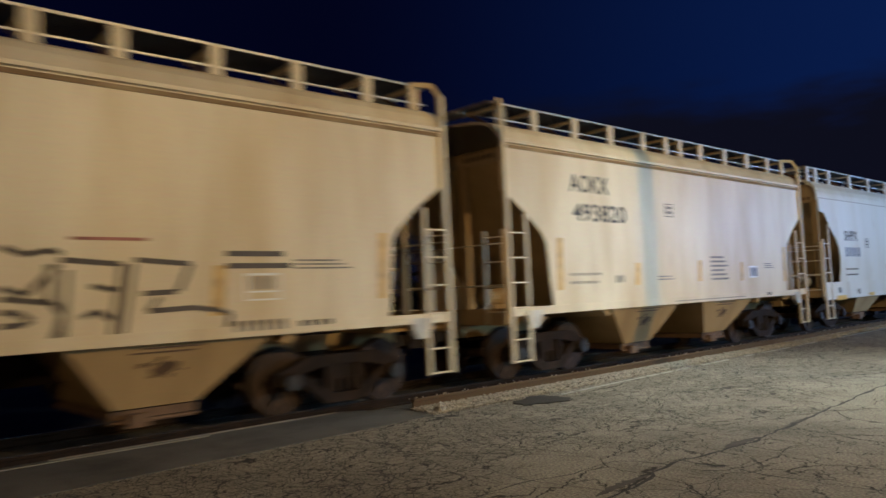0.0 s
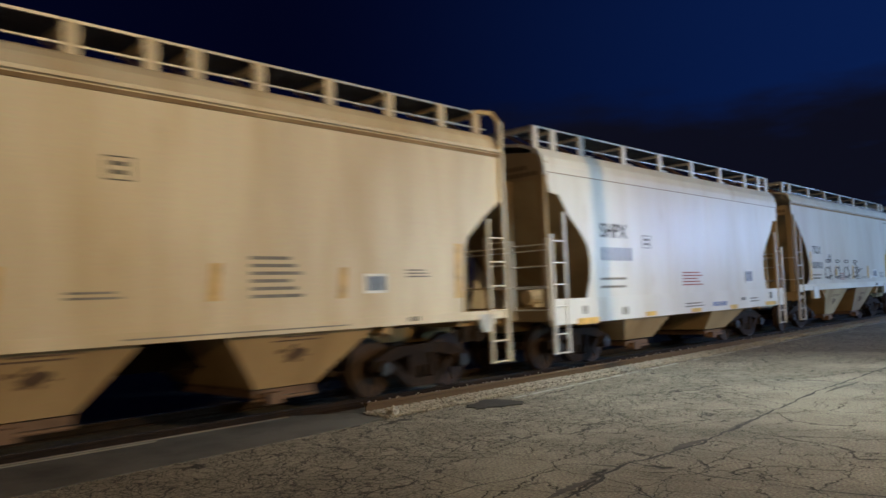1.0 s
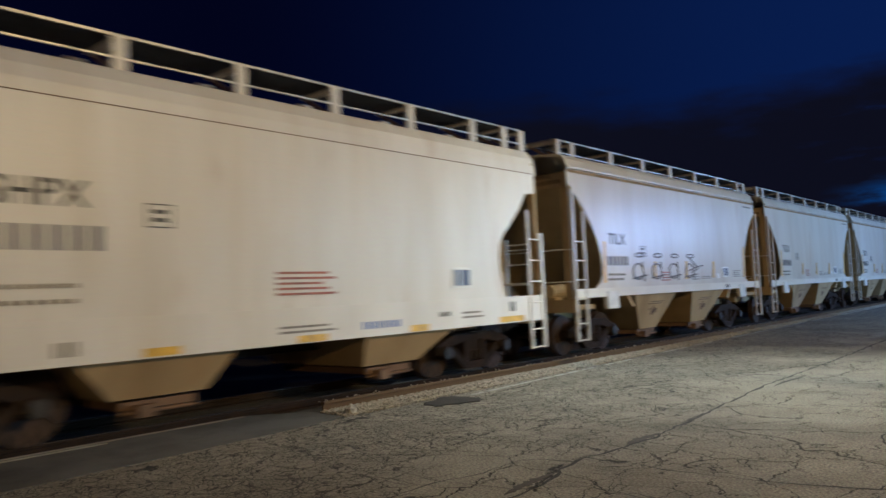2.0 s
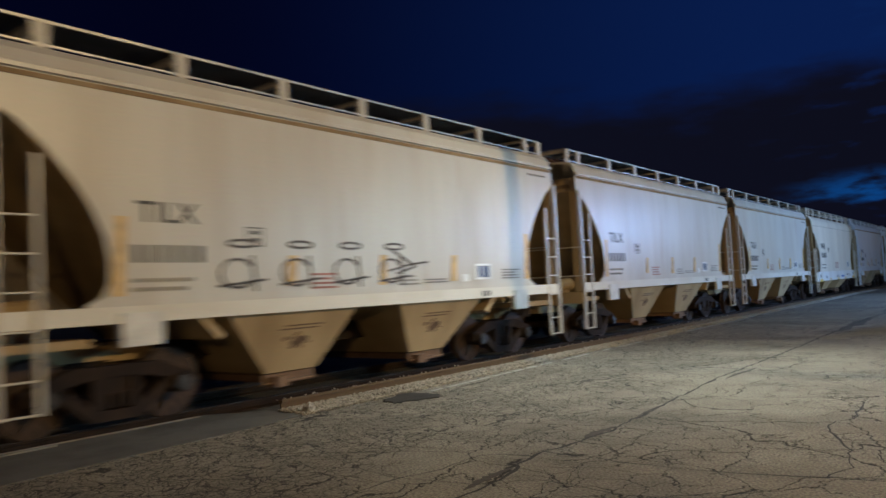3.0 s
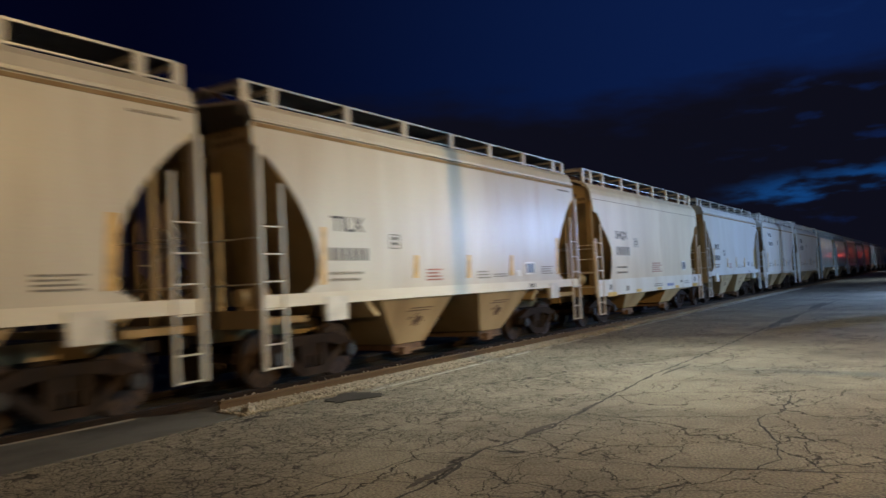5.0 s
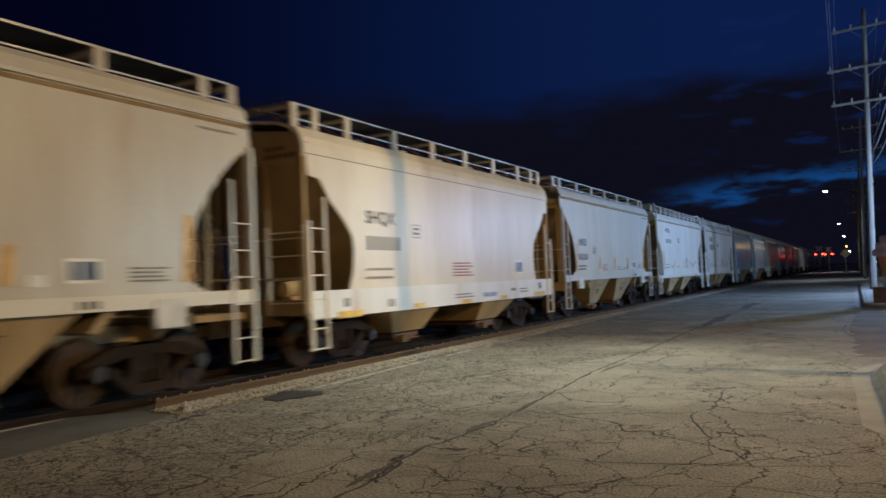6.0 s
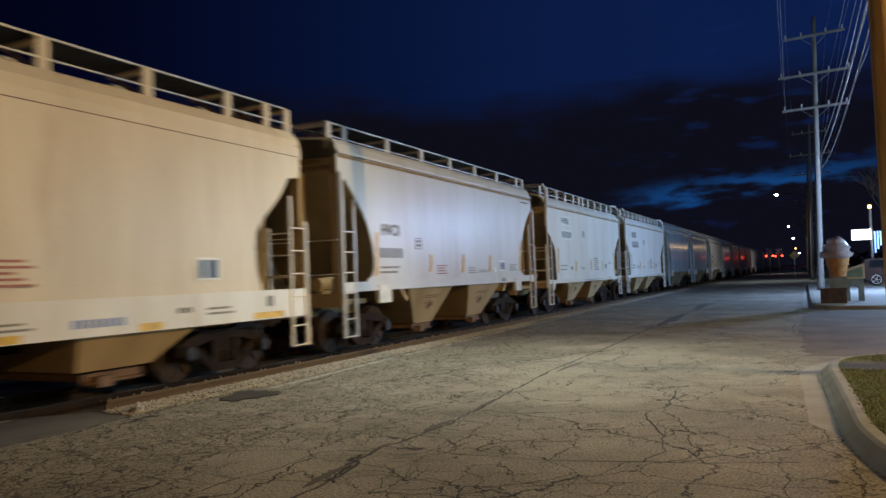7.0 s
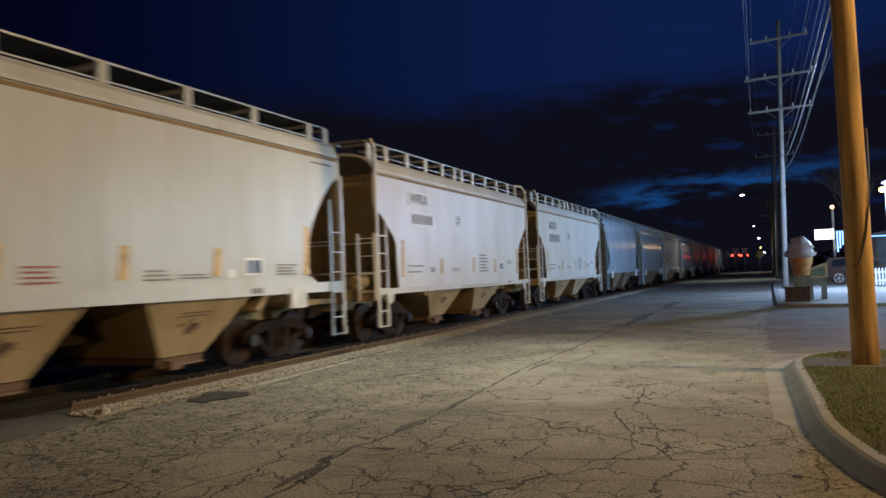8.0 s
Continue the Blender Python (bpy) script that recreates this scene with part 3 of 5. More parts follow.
            part("rust_stain", stain, SCUFF, bay_ob, key=f"bst{k}{s}")
            part("stencil_line", lambda bm: [bar(bm, (1.165 + 0.37 * (z - 0.48) / (lo - 0.46), s * gy - 0.5 + o, z), (1.165 + 0.37 * (z - 0.48) / (lo - 0.46), s * gy + o + 0.25, z), 0.012, 0.02) for z, o in ((1.12, 0.1), (1.17, 0.2))], SCUFF, bay_ob, key=f"bsl{k}{s}")
    part("centre_sill", lambda bm: box(bm, -0.25, 0.25, -L + 0.3, L - 0.3, 0.78, 1.12), IRON, car, key="csill")
    add_trucks(car)
    for s in (1, -1):
        for q in (1, -1):
            add_ladder(car, k, s, q, steel)
    add_roofwalk(car, k, steel)
    add_end_gear(car, k, browned)
    return car


def add_trucks(car):
    wheels = []
    for s in (1, -1):
        yc = s * 4.38
        truck = part("truck", lambda bm: (box(bm, -1.05, 1.05, yc - 0.2, yc + 0.2, 0.50, 0.78), box(bm, -0.35, 0.35, yc - 0.3, yc + 0.3, 0.74, 0.88)), IRON, car, key=f"truck{s}")
        for q in (1, -1):
            part("side_frame", lambda bm: side_frame(bm, yc, q), IRON, truck, key=f"frame{s}{q}")
            for d in (-0.889, 0.889):
                part("bearing_cap", lambda bm: (disc(bm, q * 1.165, q * 1.20, 0, 0, 0.105, 12), disc(bm, q * 1.195, q * 1.215, 0, 0, 0.05, 8)), CAP, truck, key=f"cap{q}").location = (0, yc + d, 0.537)
            for d in (-0.15, 0.0, 0.15):
                part("spring", lambda bm: disc_z(bm, q * 1.02, 0, 0.34, 0.53, 0.06), IRON, truck, key=f"spr{q}").location = (0, yc + d, 0)
        for d in (-0.889, 0.889):
            w = part("wheelset", wheelset, WHEEL, truck, key="wheelset")
            w.location = (0, yc + d, RAIL_Z + 0.457)
            wheels.append((w, yc + d))
    AXLES.extend(wheels)


AXLES = []


def disc_z(bm, x, y, z0, z1, r):
    bmesh.ops.create_cone(bm, cap_ends=True, segments=10, radius1=r, radius2=r, depth=z1 - z0, matrix=Matrix.Translation((x, y, (z0 + z1) / 2)))


def side_frame(bm, yc, q):
    """A cast side frame: top chord, bottom chord, two columns and the journal ends."""
    x0, x1 = q * 0.93, q * 1.10
    prism(bm, [(yc - 1.10, 0.66), (yc - 1.10, 0.50), (yc - 0.72, 0.50), (yc - 0.66, 0.64), (yc - 0.3, 0.72), (yc + 0.3, 0.72), (yc + 0.66, 0.64),
               (yc + 0.72, 0.50), (yc + 1.10, 0.50), (yc + 1.10, 0.66), (yc + 0.6, 0.86), (yc - 0.6, 0.86)], x0, x1)
    prism(bm, [(yc - 0.72, 0.50), (yc - 0.62, 0.62), (yc - 0.26, 0.32), (yc + 0.26, 0.32), (yc + 0.62, 0.62), (yc + 0.72, 0.50), (yc + 0.32, 0.19), (yc - 0.32, 0.19)], x0, x1)
    for d in (-0.26, 0.26):
        box(bm, x0, x1, yc + d - 0.06, yc + d + 0.06, 0.30, 0.74)
    for d in (-0.889, 0.889):
        disc(bm, q * 0.90, q * 1.17, yc + d, 0.537, 0.13, 12)


def wheelset(bm):
    disc(bm, -0.88, 0.88, 0, 0, 0.085, 12)
    for q in (1, -1):
        m = Matrix.Rotation(radians(90), 4, "Y")
        for a, b, r in ((0.66, 0.69, 0.485), (0.69, 0.80, 0.457), (0.75, 0.815, 0.38)):
            disc(bm, q * a, q * b, 0, 0, r, 28)
        disc(bm, q * 0.70, q * 0.86, 0, 0, 0.14, 14)
        # cast plate ribs
        for i in range(3):
            t = i * 2.094
            bar(bm, (q * 0.82, 0.13 * math.cos(t), 0.13 * math.sin(t)), (q * 0.82, 0.36 * math.cos(t), 0.36 * math.sin(t)), 0.03, 0.04)


def add_ladder(car, k, s, q, mat):
    """Corner ladder on side q (+1 is the road side) at end s."""
    x = q * 1.63
    top = {"slant": 4.3, "oval": 3.85, "stepped": 2.75, "round": 3.85}[k]
    top2 = {"slant": 2.95, "oval": 3.3, "stepped": 3.2, "round": 3.3}[k]
    y0, y1 = s * (L - 0.05), s * (L - 0.50)

    def stiles(bm):
        bar(bm, (x, y0, 0.45), (x, y0, top), 0.055, 0.075)
        bar(bm, (x, y1, 0.45), (x, y1, top2), 0.045, 0.055)
    lad = part("ladder", stiles, mat, car, key=f"lad{k}{s}{q}")
    zs = [0.47, 0.83] + [1.36 + 0.42 * i for i in range(4)]
    if k in ("slant", "stepped"):
        ye, xi = s * (L + 0.02), q * (1.14 if k == "slant" else 0.72)
        end = part("end_ladder", lambda bm: bar(bm, (xi, ye, 1.1), (xi, ye, 2.68), 0.05, 0.055), mat, car, key=f"elad{k}{s}{q}")
        part("stile", lambda bm: bar(bm, (q * 1.58, ye, 1.1), (q * 1.58, ye, 2.68), 0.05, 0.055), mat, end, key=f"estile{s}{q}")
        for z in zs[2:]:
            part("rung", lambda bm: bar(bm, (xi, ye, 0), (q * 1.6, ye, 0), 0.028, None, 6), mat, end, key=f"erung{k}{s}{q}").location = (0, 0, z - 0.06)
    for z in zs:
        part("rung", lambda bm: bar(bm, (x, y0, 0), (x, y1, 0), 0.028, None, 6), mat, lad, key=f"rung{s}{q}").location = (0, 0, z)


def add_roofwalk(car, k, mat):
    """Grating boards along both roof edges on upright brackets, with hatch covers between."""
    spots = {"slant": (0.3, 1.23, 2.42, 3.6, 4.8, 5.7), "oval": (0.0, 1.74, 3.5, 5.33, 5.93), "stepped": (0.86, 2.58, 4.31, 5.33, 5.93), "round": (0.65, 1.95, 3.25, 4.55, 5.85)}[k]
    zt = 4.92
    e = L - 0.12
    for q in (1, -1):
        walkway = part("running_board", lambda bm: (bar(bm, (q * 1.30, -e, zt), (q * 1.30, e, zt), 0.025, 0.034), bar(bm, (q * 0.52, -e, zt), (q * 0.52, e, zt), 0.03, 0.045)),
                       GALV, car, key=f"rb{q}")
        part("grating", lambda bm: [bar(bm, (q * (0.56 + 0.05 * j), -e, zt), (q * (0.56 + 0.05 * j), e, zt), 0.012, 0.03) for j in range(15)] + [bar(bm, (q * 0.56, -e + 0.1 + 0.2 * j, zt - 0.004), (q * 1.28, -e + 0.1 + 0.2 * j, zt - 0.004), 0.012, 0.02) for j in range(59)], GRATE, walkway, key=f"grate{q}")
        part("lower_rail", lambda bm: bar(bm, (q * 1.33, -e, 4.63), (q * 1.33, e, 4.63), 0.018, 0.026), GALV, walkway, key=f"lr{q}")
        ys = sorted({g * y for y in spots for g in (1, -1)})
        for y in ys:
            b = part("bracket", lambda bm: (box(bm, q * 1.29, q * 1.345, -0.085, 0.085, 4.36, zt - 0.01), box(bm, q * 0.55, q * 1.29, -0.03, 0.03, zt - 0.08, zt - 0.03)),
                     mat, walkway, key=f"brk{q}")
            b.location = (0, y, 0)
            part("brace", lambda bm: bar(bm, (q * 1.28, 0, 4.44), (q * 0.6, 0, zt - 0.06), 0.04, 0.05), GATE, walkway, key=f"brc{q}").location = (0, y, 0)
    for i in range(6):
        y = -4.6 + 9.2 * i / 5
        part("hatch_cover", lambda bm: (box(bm, -0.40, 0.40, -0.7, 0.7, 4.62, 4.74), box(bm, -0.46, 0.46, -0.76, 0.76, 4.74, 4.78), box(bm, 0.44, 0.56, -0.1, 0.1, 4.66, 4.79)),
             mat, car, key="hatch").location = (0, y, 0)
    for s in (1, -1):
        part("end_walk", lambda bm: (box(bm, -0.5, 0.5, s * (L - 0.42), s * (L - 0.02), zt - 0.04, zt), bar(bm, (-1.3, s * (L - 0.1), zt), (1.3, s * (L - 0.1), zt), 0.03, 0.05)),
             GALV, car, key=f"ew{s}")
        if k == "slant":
            # the grab iron bends from the board down to the corner ladder
            for q in (1, -1):
                part("bent_handrail", lambda bm: (bar(bm, (q * 1.3, s * (L - 0.35), zt), (q * 1.5, s * (L - 0.12), zt - 0.02), 0.07), bar(bm, (q * 1.5, s * (L - 0.12), zt), (q * 1.62, s * (L - 0.05), 4.70), 0.07),
                                                  bar(bm, (q * 1.62, s * (L - 0.05), 4.72), (q * 1.63, s * (L - 0.05), 4.28), 0.07)), mat, car, key=f"bh{s}{q}")


def add_end_gear(car, k, mat):
    """Brake gear on the platform, jacking pads under the corners."""
    part("brake_cylinder", lambda bm: (bmesh.ops.create_cone(bm, cap_ends=True, segments=14, radius1=0.17, radius2=0.14, depth=0.55,
                                                             matrix=Matrix.Translation((0.75, -L + 0.62, 1.55)) @ Matrix.Rotation(radians(90), 4, "X")),
                                       box(bm, 0.65, 0.85, -L + 0.45, -L + 0.75, 1.2, 1.42)), mat, car, key="bcyl")
    part("brake_wheel", lambda bm: ([bar(bm, (-0.7 + 0.27 * math.cos(t * 0.5236), -L - 0.04, 2.5 + 0.27 * math.sin(t * 0.5236)),
                                         (-0.7 + 0.27 * math.cos(t * 0.5236 + 0.5236), -L - 0.04, 2.5 + 0.27 * math.sin(t * 0.5236 + 0.5236)), 0.03) for t in range(12)],
                                    bar(bm, (-0.95, -L - 0.04, 2.5), (-0.45, -L - 0.04, 2.5), 0.03), bar(bm, (-0.7, -L - 0.04, 2.25), (-0.7, -L - 0.04, 2.75), 0.03),
                                    bar(bm, (-0.7, -L - 0.04, 2.5), (-0.7, -L + 0.1, 2.5), 0.05)), GALV, car, key="bwheel")
    part("air_tank", lambda bm: (bmesh.ops.create_cone(bm, cap_ends=True, segments=16, radius1=0.21, radius2=0.21, depth=1.1,
                                                       matrix=Matrix.Translation((0.2, L - 0.7, 1.5)) @ Matrix.Rotation(radians(90), 4, "Y")),
                                 box(bm, -0.2, 0.6, L - 0.85, L - 0.55, 1.2, 1.33)), mat, car, key="tank")
    if k == "stepped":
        return
    y0 = 4.33 if k != "slant" else 5.42
    for s in (1, -1):
        for q in (1, -1):
            if k == "slant":
                pts = [(s * y0 - 0.2, 1.3), (s * y0 + 0.2, 1.3), (s * y0 + 0.17, 1.1), (s * y0 + 0.08, 1.0), (s * y0 - 0.08, 1.0), (s * y0 - 0.17, 1.1)]
            else:
                pts = [(s * y0 - 0.28, 1.5), (s * y0 + 0.28, 1.5), (s * y0 + 0.26, 1.1), (s * y0 - 0.26, 1.1)]
            part("jacking_pad", lambda bm: prism(bm, pts, q * 1.55, q * 1.645), PAD, car, key=f"pad{k}{s}{q}")


def letters(bm, y0, y1, z0, z1, count, x=1.604, gap=0.28):
    """Plain bars in place of writing, one for each character."""
    w = (y1 - y0) / count
    for i in range(count):
        box(bm, x - 0.02, x + 0.002, y0 + i * w, y0 + (i + 1 - gap) * w, z0, z1)


def stencil(car, name, y0, y1, z0, z1, mat, count=1, x=1.604, gap=0.45):
    ob = part(name, lambda bm: letters(bm, y0, y1, z0, z1, count, x, gap), mat, car)
    return tagged(ob, kind="stuff" if count > 1 else "")


def glyphs(car, y0, y1, z0, z1, count, mat, x=1.604):
    """Large painted characters, given as one plain bar each."""
    w = (y1 - y0) / count

    def build(bm):
        for i in range(count):
            a = y0 + i * w
            box(bm, x - 0.02, x + 0.002, a, a + 0.52 * w, z0, z1)
    return tagged(part("number_mark", build, mat, car), kind="stuff")


def wording(car, text, y0, y1, z0, z1, mat, x=1.603):
    """Stencilled letters on the side sheet."""
    cu = bpy.data.curves.new("lettering", "FONT")
    cu.body, cu.extrude, cu.offset, cu.resolution_u = text, 0.002, 0.012, 3
    tmp = new("lettering", cu)
    me = bpy.data.meshes.new_from_object(tmp.evaluated_get(bpy.context.evaluated_depsgraph_get()))
    bpy.data.objects.remove(tmp)
    co = np.empty(len(me.vertices) * 3)
    me.vertices.foreach_get("co", co)
    co = co.reshape(-1, 3)
    lo, hi = co.min(0), co.max(0)
    u, v = (co[:, 0] - lo[0]) / (hi[0] - lo[0]), (co[:, 1] - lo[1]) / (hi[1] - lo[1])
    co = np.stack([x + (co[:, 2] - lo[2]), y0 + u * (y1 - y0), z0 + v * (z1 - z0)], 1)
    me.vertices.foreach_set("co", co.ravel())
    me.materials.append(mat)
    ob = new("lettering", me)
    ob.parent = car
    return ob


def text_block(car, y0, y1, z0, z1, rows, mat, x=1.604):
    h = (z1 - z0) / rows
    part("stencil_line", lambda bm: [box(bm, x - 0.02, x + 0.002, y0, y1 - (0.12 * (y1 - y0) * (i % 3)), z0 + i * h, z0 + (i + 0.45) * h) for i in range(rows)], mat, car)["kind"] = "stuff"


def frame_mark(car, y0, y1, z0, z1, x=1.604):
    def build(bm):
        for r in ((y0, y1, z1 - .015, z1), (y0, y1, z0, z0 + .015), (y0, y0 + .015, z0, z1), (y1 - .015, y1, z0, z1)):
            box(bm, x - 0.02, x + 0.002, *r)
        for i in range(2):
            box(bm, x - 0.02, x + 0.002, y0 + .08, y1 - .08, z0 + .07 + .1 * i, z0 + .12 + .1 * i)
    part("stencil_frame", build, INK, car)


def placard(car, y0, y1, z0, z1, x=1.604):
    p = stencil(car, "placard", y0, y1, z0, z1, PLACARD, 1, x, 0)
    part("dark_panel", lambda bm: (box(bm, x - .01, x + .004, y0 + .06, y0 + .2, z0 + .04, z1 - .04), box(bm, x - .01, x + .004, y0 + .24, y1 - .05, z0 + .04, z1 - .04)), NAVY, p)


def strokes(car, name, lines, width, mat, x=1.604):
    """Sprayed lines: each a chain of short flat strips."""
    def build(bm):
        for pts in lines:
            for (a, b), (c, d) in zip(pts, pts[1:]):
                bar(bm, (x, a, b), (x, c, d), 0.012, width)
    return part(name, build, mat, car)


def arc(cy, cz, ry, rz, a0, a1, n=10):
    return [(cy + ry * math.cos(radians(a0 + (a1 - a0) * i / n)), cz + rz * math.sin(radians(a0 + (a1 - a0) * i / n))) for i in range(n + 1)]


def dress_oval(car, i, scrawl=False):
    word = {3: "TILX", 4: "TILX", 5: "TILX", 7: "HWCX"}.get(i)
    if word:
        wording(car, word, -4.36, -3.5, 2.60, 2.86, INK)
    else:
        glyphs(car, -4.36, -3.45, 2.60, 2.86, 4, INK)
    glyphs(car, -4.42, -3.34, 2.10, 2.32, 6, INK)
    stencil(car, "stencil_line", -4.42, -3.55, 1.86, 1.91, FADED, 9)
    stencil(car, "stencil_line", -4.42, -3.65, 1.75, 1.80, FADED, 8)
    frame_mark(car, -2.74, -2.44, 2.32, 2.59)
    for y0, y1, z0, z1 in ((-4.62, -4.44, 1.70, 2.66), (-1.98, -1.76, 1.76, 2.2), (0.0, 0.23, 1.72, 2.22), (1.98, 2.22, 1.74, 2.22), (4.62, 4.86, 1.73, 2.7)):
        tape(car, y0, y1, z0, z1)
    text_block(car, -1.56, -1.02, 1.70, 1.97, 4, RED_INK)
    text_block(car, 0.45, 1.0, 1.70, 1.9, 3, FADED)
    text_block(car, 1.15, 1.85, 1.72, 1.82, 2, FADED)
    text_block(car, 3.7, 4.35, 1.75, 1.98, 4, FADED)
    placard(car, 2.75, 3.25, 1.75, 2.06)
    stencil(car, "white_sticker", 2.28, 2.5, 1.72, 1.86, PLACARD, 1, gap=0)
    stencil(car, "sill_mark", 2.9, 3.25, 1.42, 1.52, INK, 3, 1.629)
    stencil(car, "stencil_line", 5.0, 5.75, 4.02, 4.06, FADED, 9, 1.585)
    if scrawl:
        g = []
        for k in range(4):
            y = -2.9 + 1.05 * k
            g += [arc(y, 1.95, 0.28, 0.2, 30, 330), arc(y + 0.1, 2.36, 0.24, 0.05, 0, 360), [(y - 0.3, 1.78), (y + 0.5, 1.86)], [(y + 0.3, 1.7), (y + 0.25, 2.2)]]
        g += [[(0.2, 1.95), (0.7, 2.05), (1.25, 2.1)], [(0.3, 2.3), (0.9, 2.02), (0.4, 1.9)]]
        strokes(car, "graffiti", g, 0.035, SPRAY)


def tape(car, y0, y1, z0, z1):
    """A slanted strip of worn yellow tape."""
    d, y1 = 0.05, y0 + 0.7 * (y1 - y0)
    part("reflective_tape", lambda bm: prism(bm, [(y0 - d, z0), (y1 - d, z0), (y1, z1), (y0, z1)], 1.59, 1.608), WORN_TAPE, car)


def dress_stepped(car, i):
    wording(car, "SHPX" if i == 2 else "SHQX", -4.17, -3.1, 2.74, 3.05, INK)
    glyphs(car, -4.15, -2.85, 2.26, 2.54, 6, NAVY if i == 2 else INK)
    stencil(car, "stencil_line", -4.2, -3.2, 1.85, 1.90, FADED, 10)
    stencil(car, "stencil_line", -4.2, -3.2, 1.68, 1.73, FADED, 8)
    frame_mark(car, -2.42, -2.08, 2.55, 2.84)
    text_block(car, -0.55, 0.5, 1.68, 2.05, 5, RED_INK)
    placard(car, 3.2, 3.72, 1.70, 2.06)
    for y0, y1, z0, z1 in ((-5.2, -4.42, 0.97, 1.10), (-2.5, -2.03, 1.02, 1.12), (-0.25, 0.3, 1.01, 1.11), (2.05, 2.5, 1.01, 1.12), (4.5, 5.3, 1.02, 1.13)):
        stencil(car, "reflective_tape", y0, y1, z0, z1, YELLOW, 1, 1.63, 0)
    stencil(car, "sill_mark", -5.0, -4.8, 1.18, 1.34, INK, 2, 1.63)
    stencil(car, "sill_mark", -3.5, -3.22, 1.10, 1.26, FADED, 3, 1.63)
    text_block(car, -0.55, 0.45, 1.15, 1.29, 2, FADED, 1.63)
    stencil(car, "sill_mark", 1.0, 1.85, 1.12, 1.23, BLUE_INK, 8, 1.63)
    stencil(car, "sill_mark", 2.8, 3.1, 1.22, 1.3, INK, 3, 1.63)
    text_block(car, 3.4, 4.0, 1.16, 1.32, 2, FADED, 1.63)
    stencil(car, "sill_mark", 4.85, 5.05, 1.22, 1.4, INK, 2, 1.63)


def dress_slant(car, i):
    if i == 0:
        text_block(car, 2.36, 3.25, 2.06, 2.36, 2, SPRAY)
        part("stencil_frame", lambda bm: [box(bm, 1.59, 1.606, *r) for r in ((2.6, 3.1, 1.97, 2.0), (2.6, 3.1, 1.76, 1.78), (2.6, 3.1, 1.66, 1.68), (2.6, 2.63, 1.66, 2.0), (3.07, 3.1, 1.66, 2.0))], PLACARD, car)
        stencil(car, "stencil_line", 2.68, 3.02, 1.8, 1.96, FADED, 5)
        glyphs(car, 2.44, 3.2, 1.29, 1.42, 6, FADED, 1.63)
        stencil(car, "sill_mark", 3.35, 3.9, 1.31, 1.38, INK, 4, 1.63)
        text_block(car, 3.3, 4.2, 2.05, 2.2, 3, FADED)
        g = [[(-0.05, 2.3), (0.17, 2.22), (0.4, 2.27), (0.5, 2.23)], [(-0.06, 1.89), (0.16, 1.81), (0.32, 1.95), (0.47, 2.12)], [(-0.06, 1.78), (0.42, 1.72), (0.52, 1.59), (0.41, 1.3)],
             [(-0.06, 1.65), (0.09, 1.63), (0.21, 1.55), (0.09, 1.5), (-0.06, 1.51)], [(0.5, 2.17), (1.12, 2.12)], [(0.56, 2.06), (0.5, 1.27)],
             [(0.4, 2.12), (0.38, 1.7)], [(0.8, 1.89), (1.08, 1.83)], [(0.71, 1.55), (0.85, 1.62), (1.02, 1.51)],
             [(1.13, 2.12), (1.0, 1.29)], [(1.24, 2.12), (1.1, 1.26)], [(1.27, 2.17), (1.9, 2.12), (1.76, 1.81)],
             [(1.35, 1.79), (1.73, 1.8)], [(1.52, 1.74), (1.41, 1.59), (1.66, 1.6), (1.92, 1.61), (2.23, 1.57), (2.39, 1.51), (2.34, 1.29)], [(1.25, 1.24), (1.46, 1.3), (1.72, 1.32), (2.18, 1.28)]]
        g += [arc(-1.6, 1.9, 0.6, 0.4, 0, 360), [(-2.6, 1.5), (-2.3, 2.3), (-2.0, 1.5)], arc(-3.3, 1.9, 0.4, 0.4, 40, 320)]
        strokes(car, "graffiti", g, 0.06, SPRAY)
        text_block(car, 0.6, 1.4, 2.38, 2.46, 1, RED_INK)
        for r in ((4.70, 4.9, 1.62, 2.55), (2.2, 2.42, 1.5, 2.1)):
            tape(car, *r)
        return
    if i == 8:
        for r in ((-4.2, -2.85, 3.47, 3.86), (-4.05, -2.55, 2.92, 3.33)):
            stencil(car, "number_patch", *r, PLACARD, 1, gap=0)
        wording(car, "WFRX", -4.05, -3.0, 3.54, 3.79, INK, 1.607)
        glyphs(car, -3.95, -2.65, 3.0, 3.25, 6, INK, 1.609)
    else:
        wording(car, "AOKX", -4.22, -3.0, 3.42, 3.76, INK)
        if i == 1:
            wording(car, "493820", -4.16, -2.45, 2.88, 3.22, INK)
        else:
            glyphs(car, -4.16, -2.45, 2.88, 3.22, 6, INK)
    stencil(car, "stencil_line", -4.32, -3.35, 1.87, 1.92, FADED, 9)
    stencil(car, "stencil_line", -4.32, -3.45, 1.72, 1.77, FADED, 8)
    stencil(car, "stencil_line", -2.9, -2.6, 1.72, 1.86, FADED, 3)
    frame_mark(car, -0.98, -0.66, 3.08, 3.36)
    text_block(car, 0.85, 1.65, 1.70, 2.3, 6, FADED)
    text_block(car, -1.4, -0.8, 1.74, 1.86, 2, FADED)
    text_block(car, 3.6, 4.1, 1.95, 2.1, 3, FADED)
    placard(car, 2.75, 3.18, 1.72, 2.01)
    text_block(car, -0.8, 2.4, 1.27, 1.31, 1, FADED, 1.63)
    stencil(car, "sill_mark", 3.6, 3.85, 1.27, 1.34, INK, 3, 1.63)
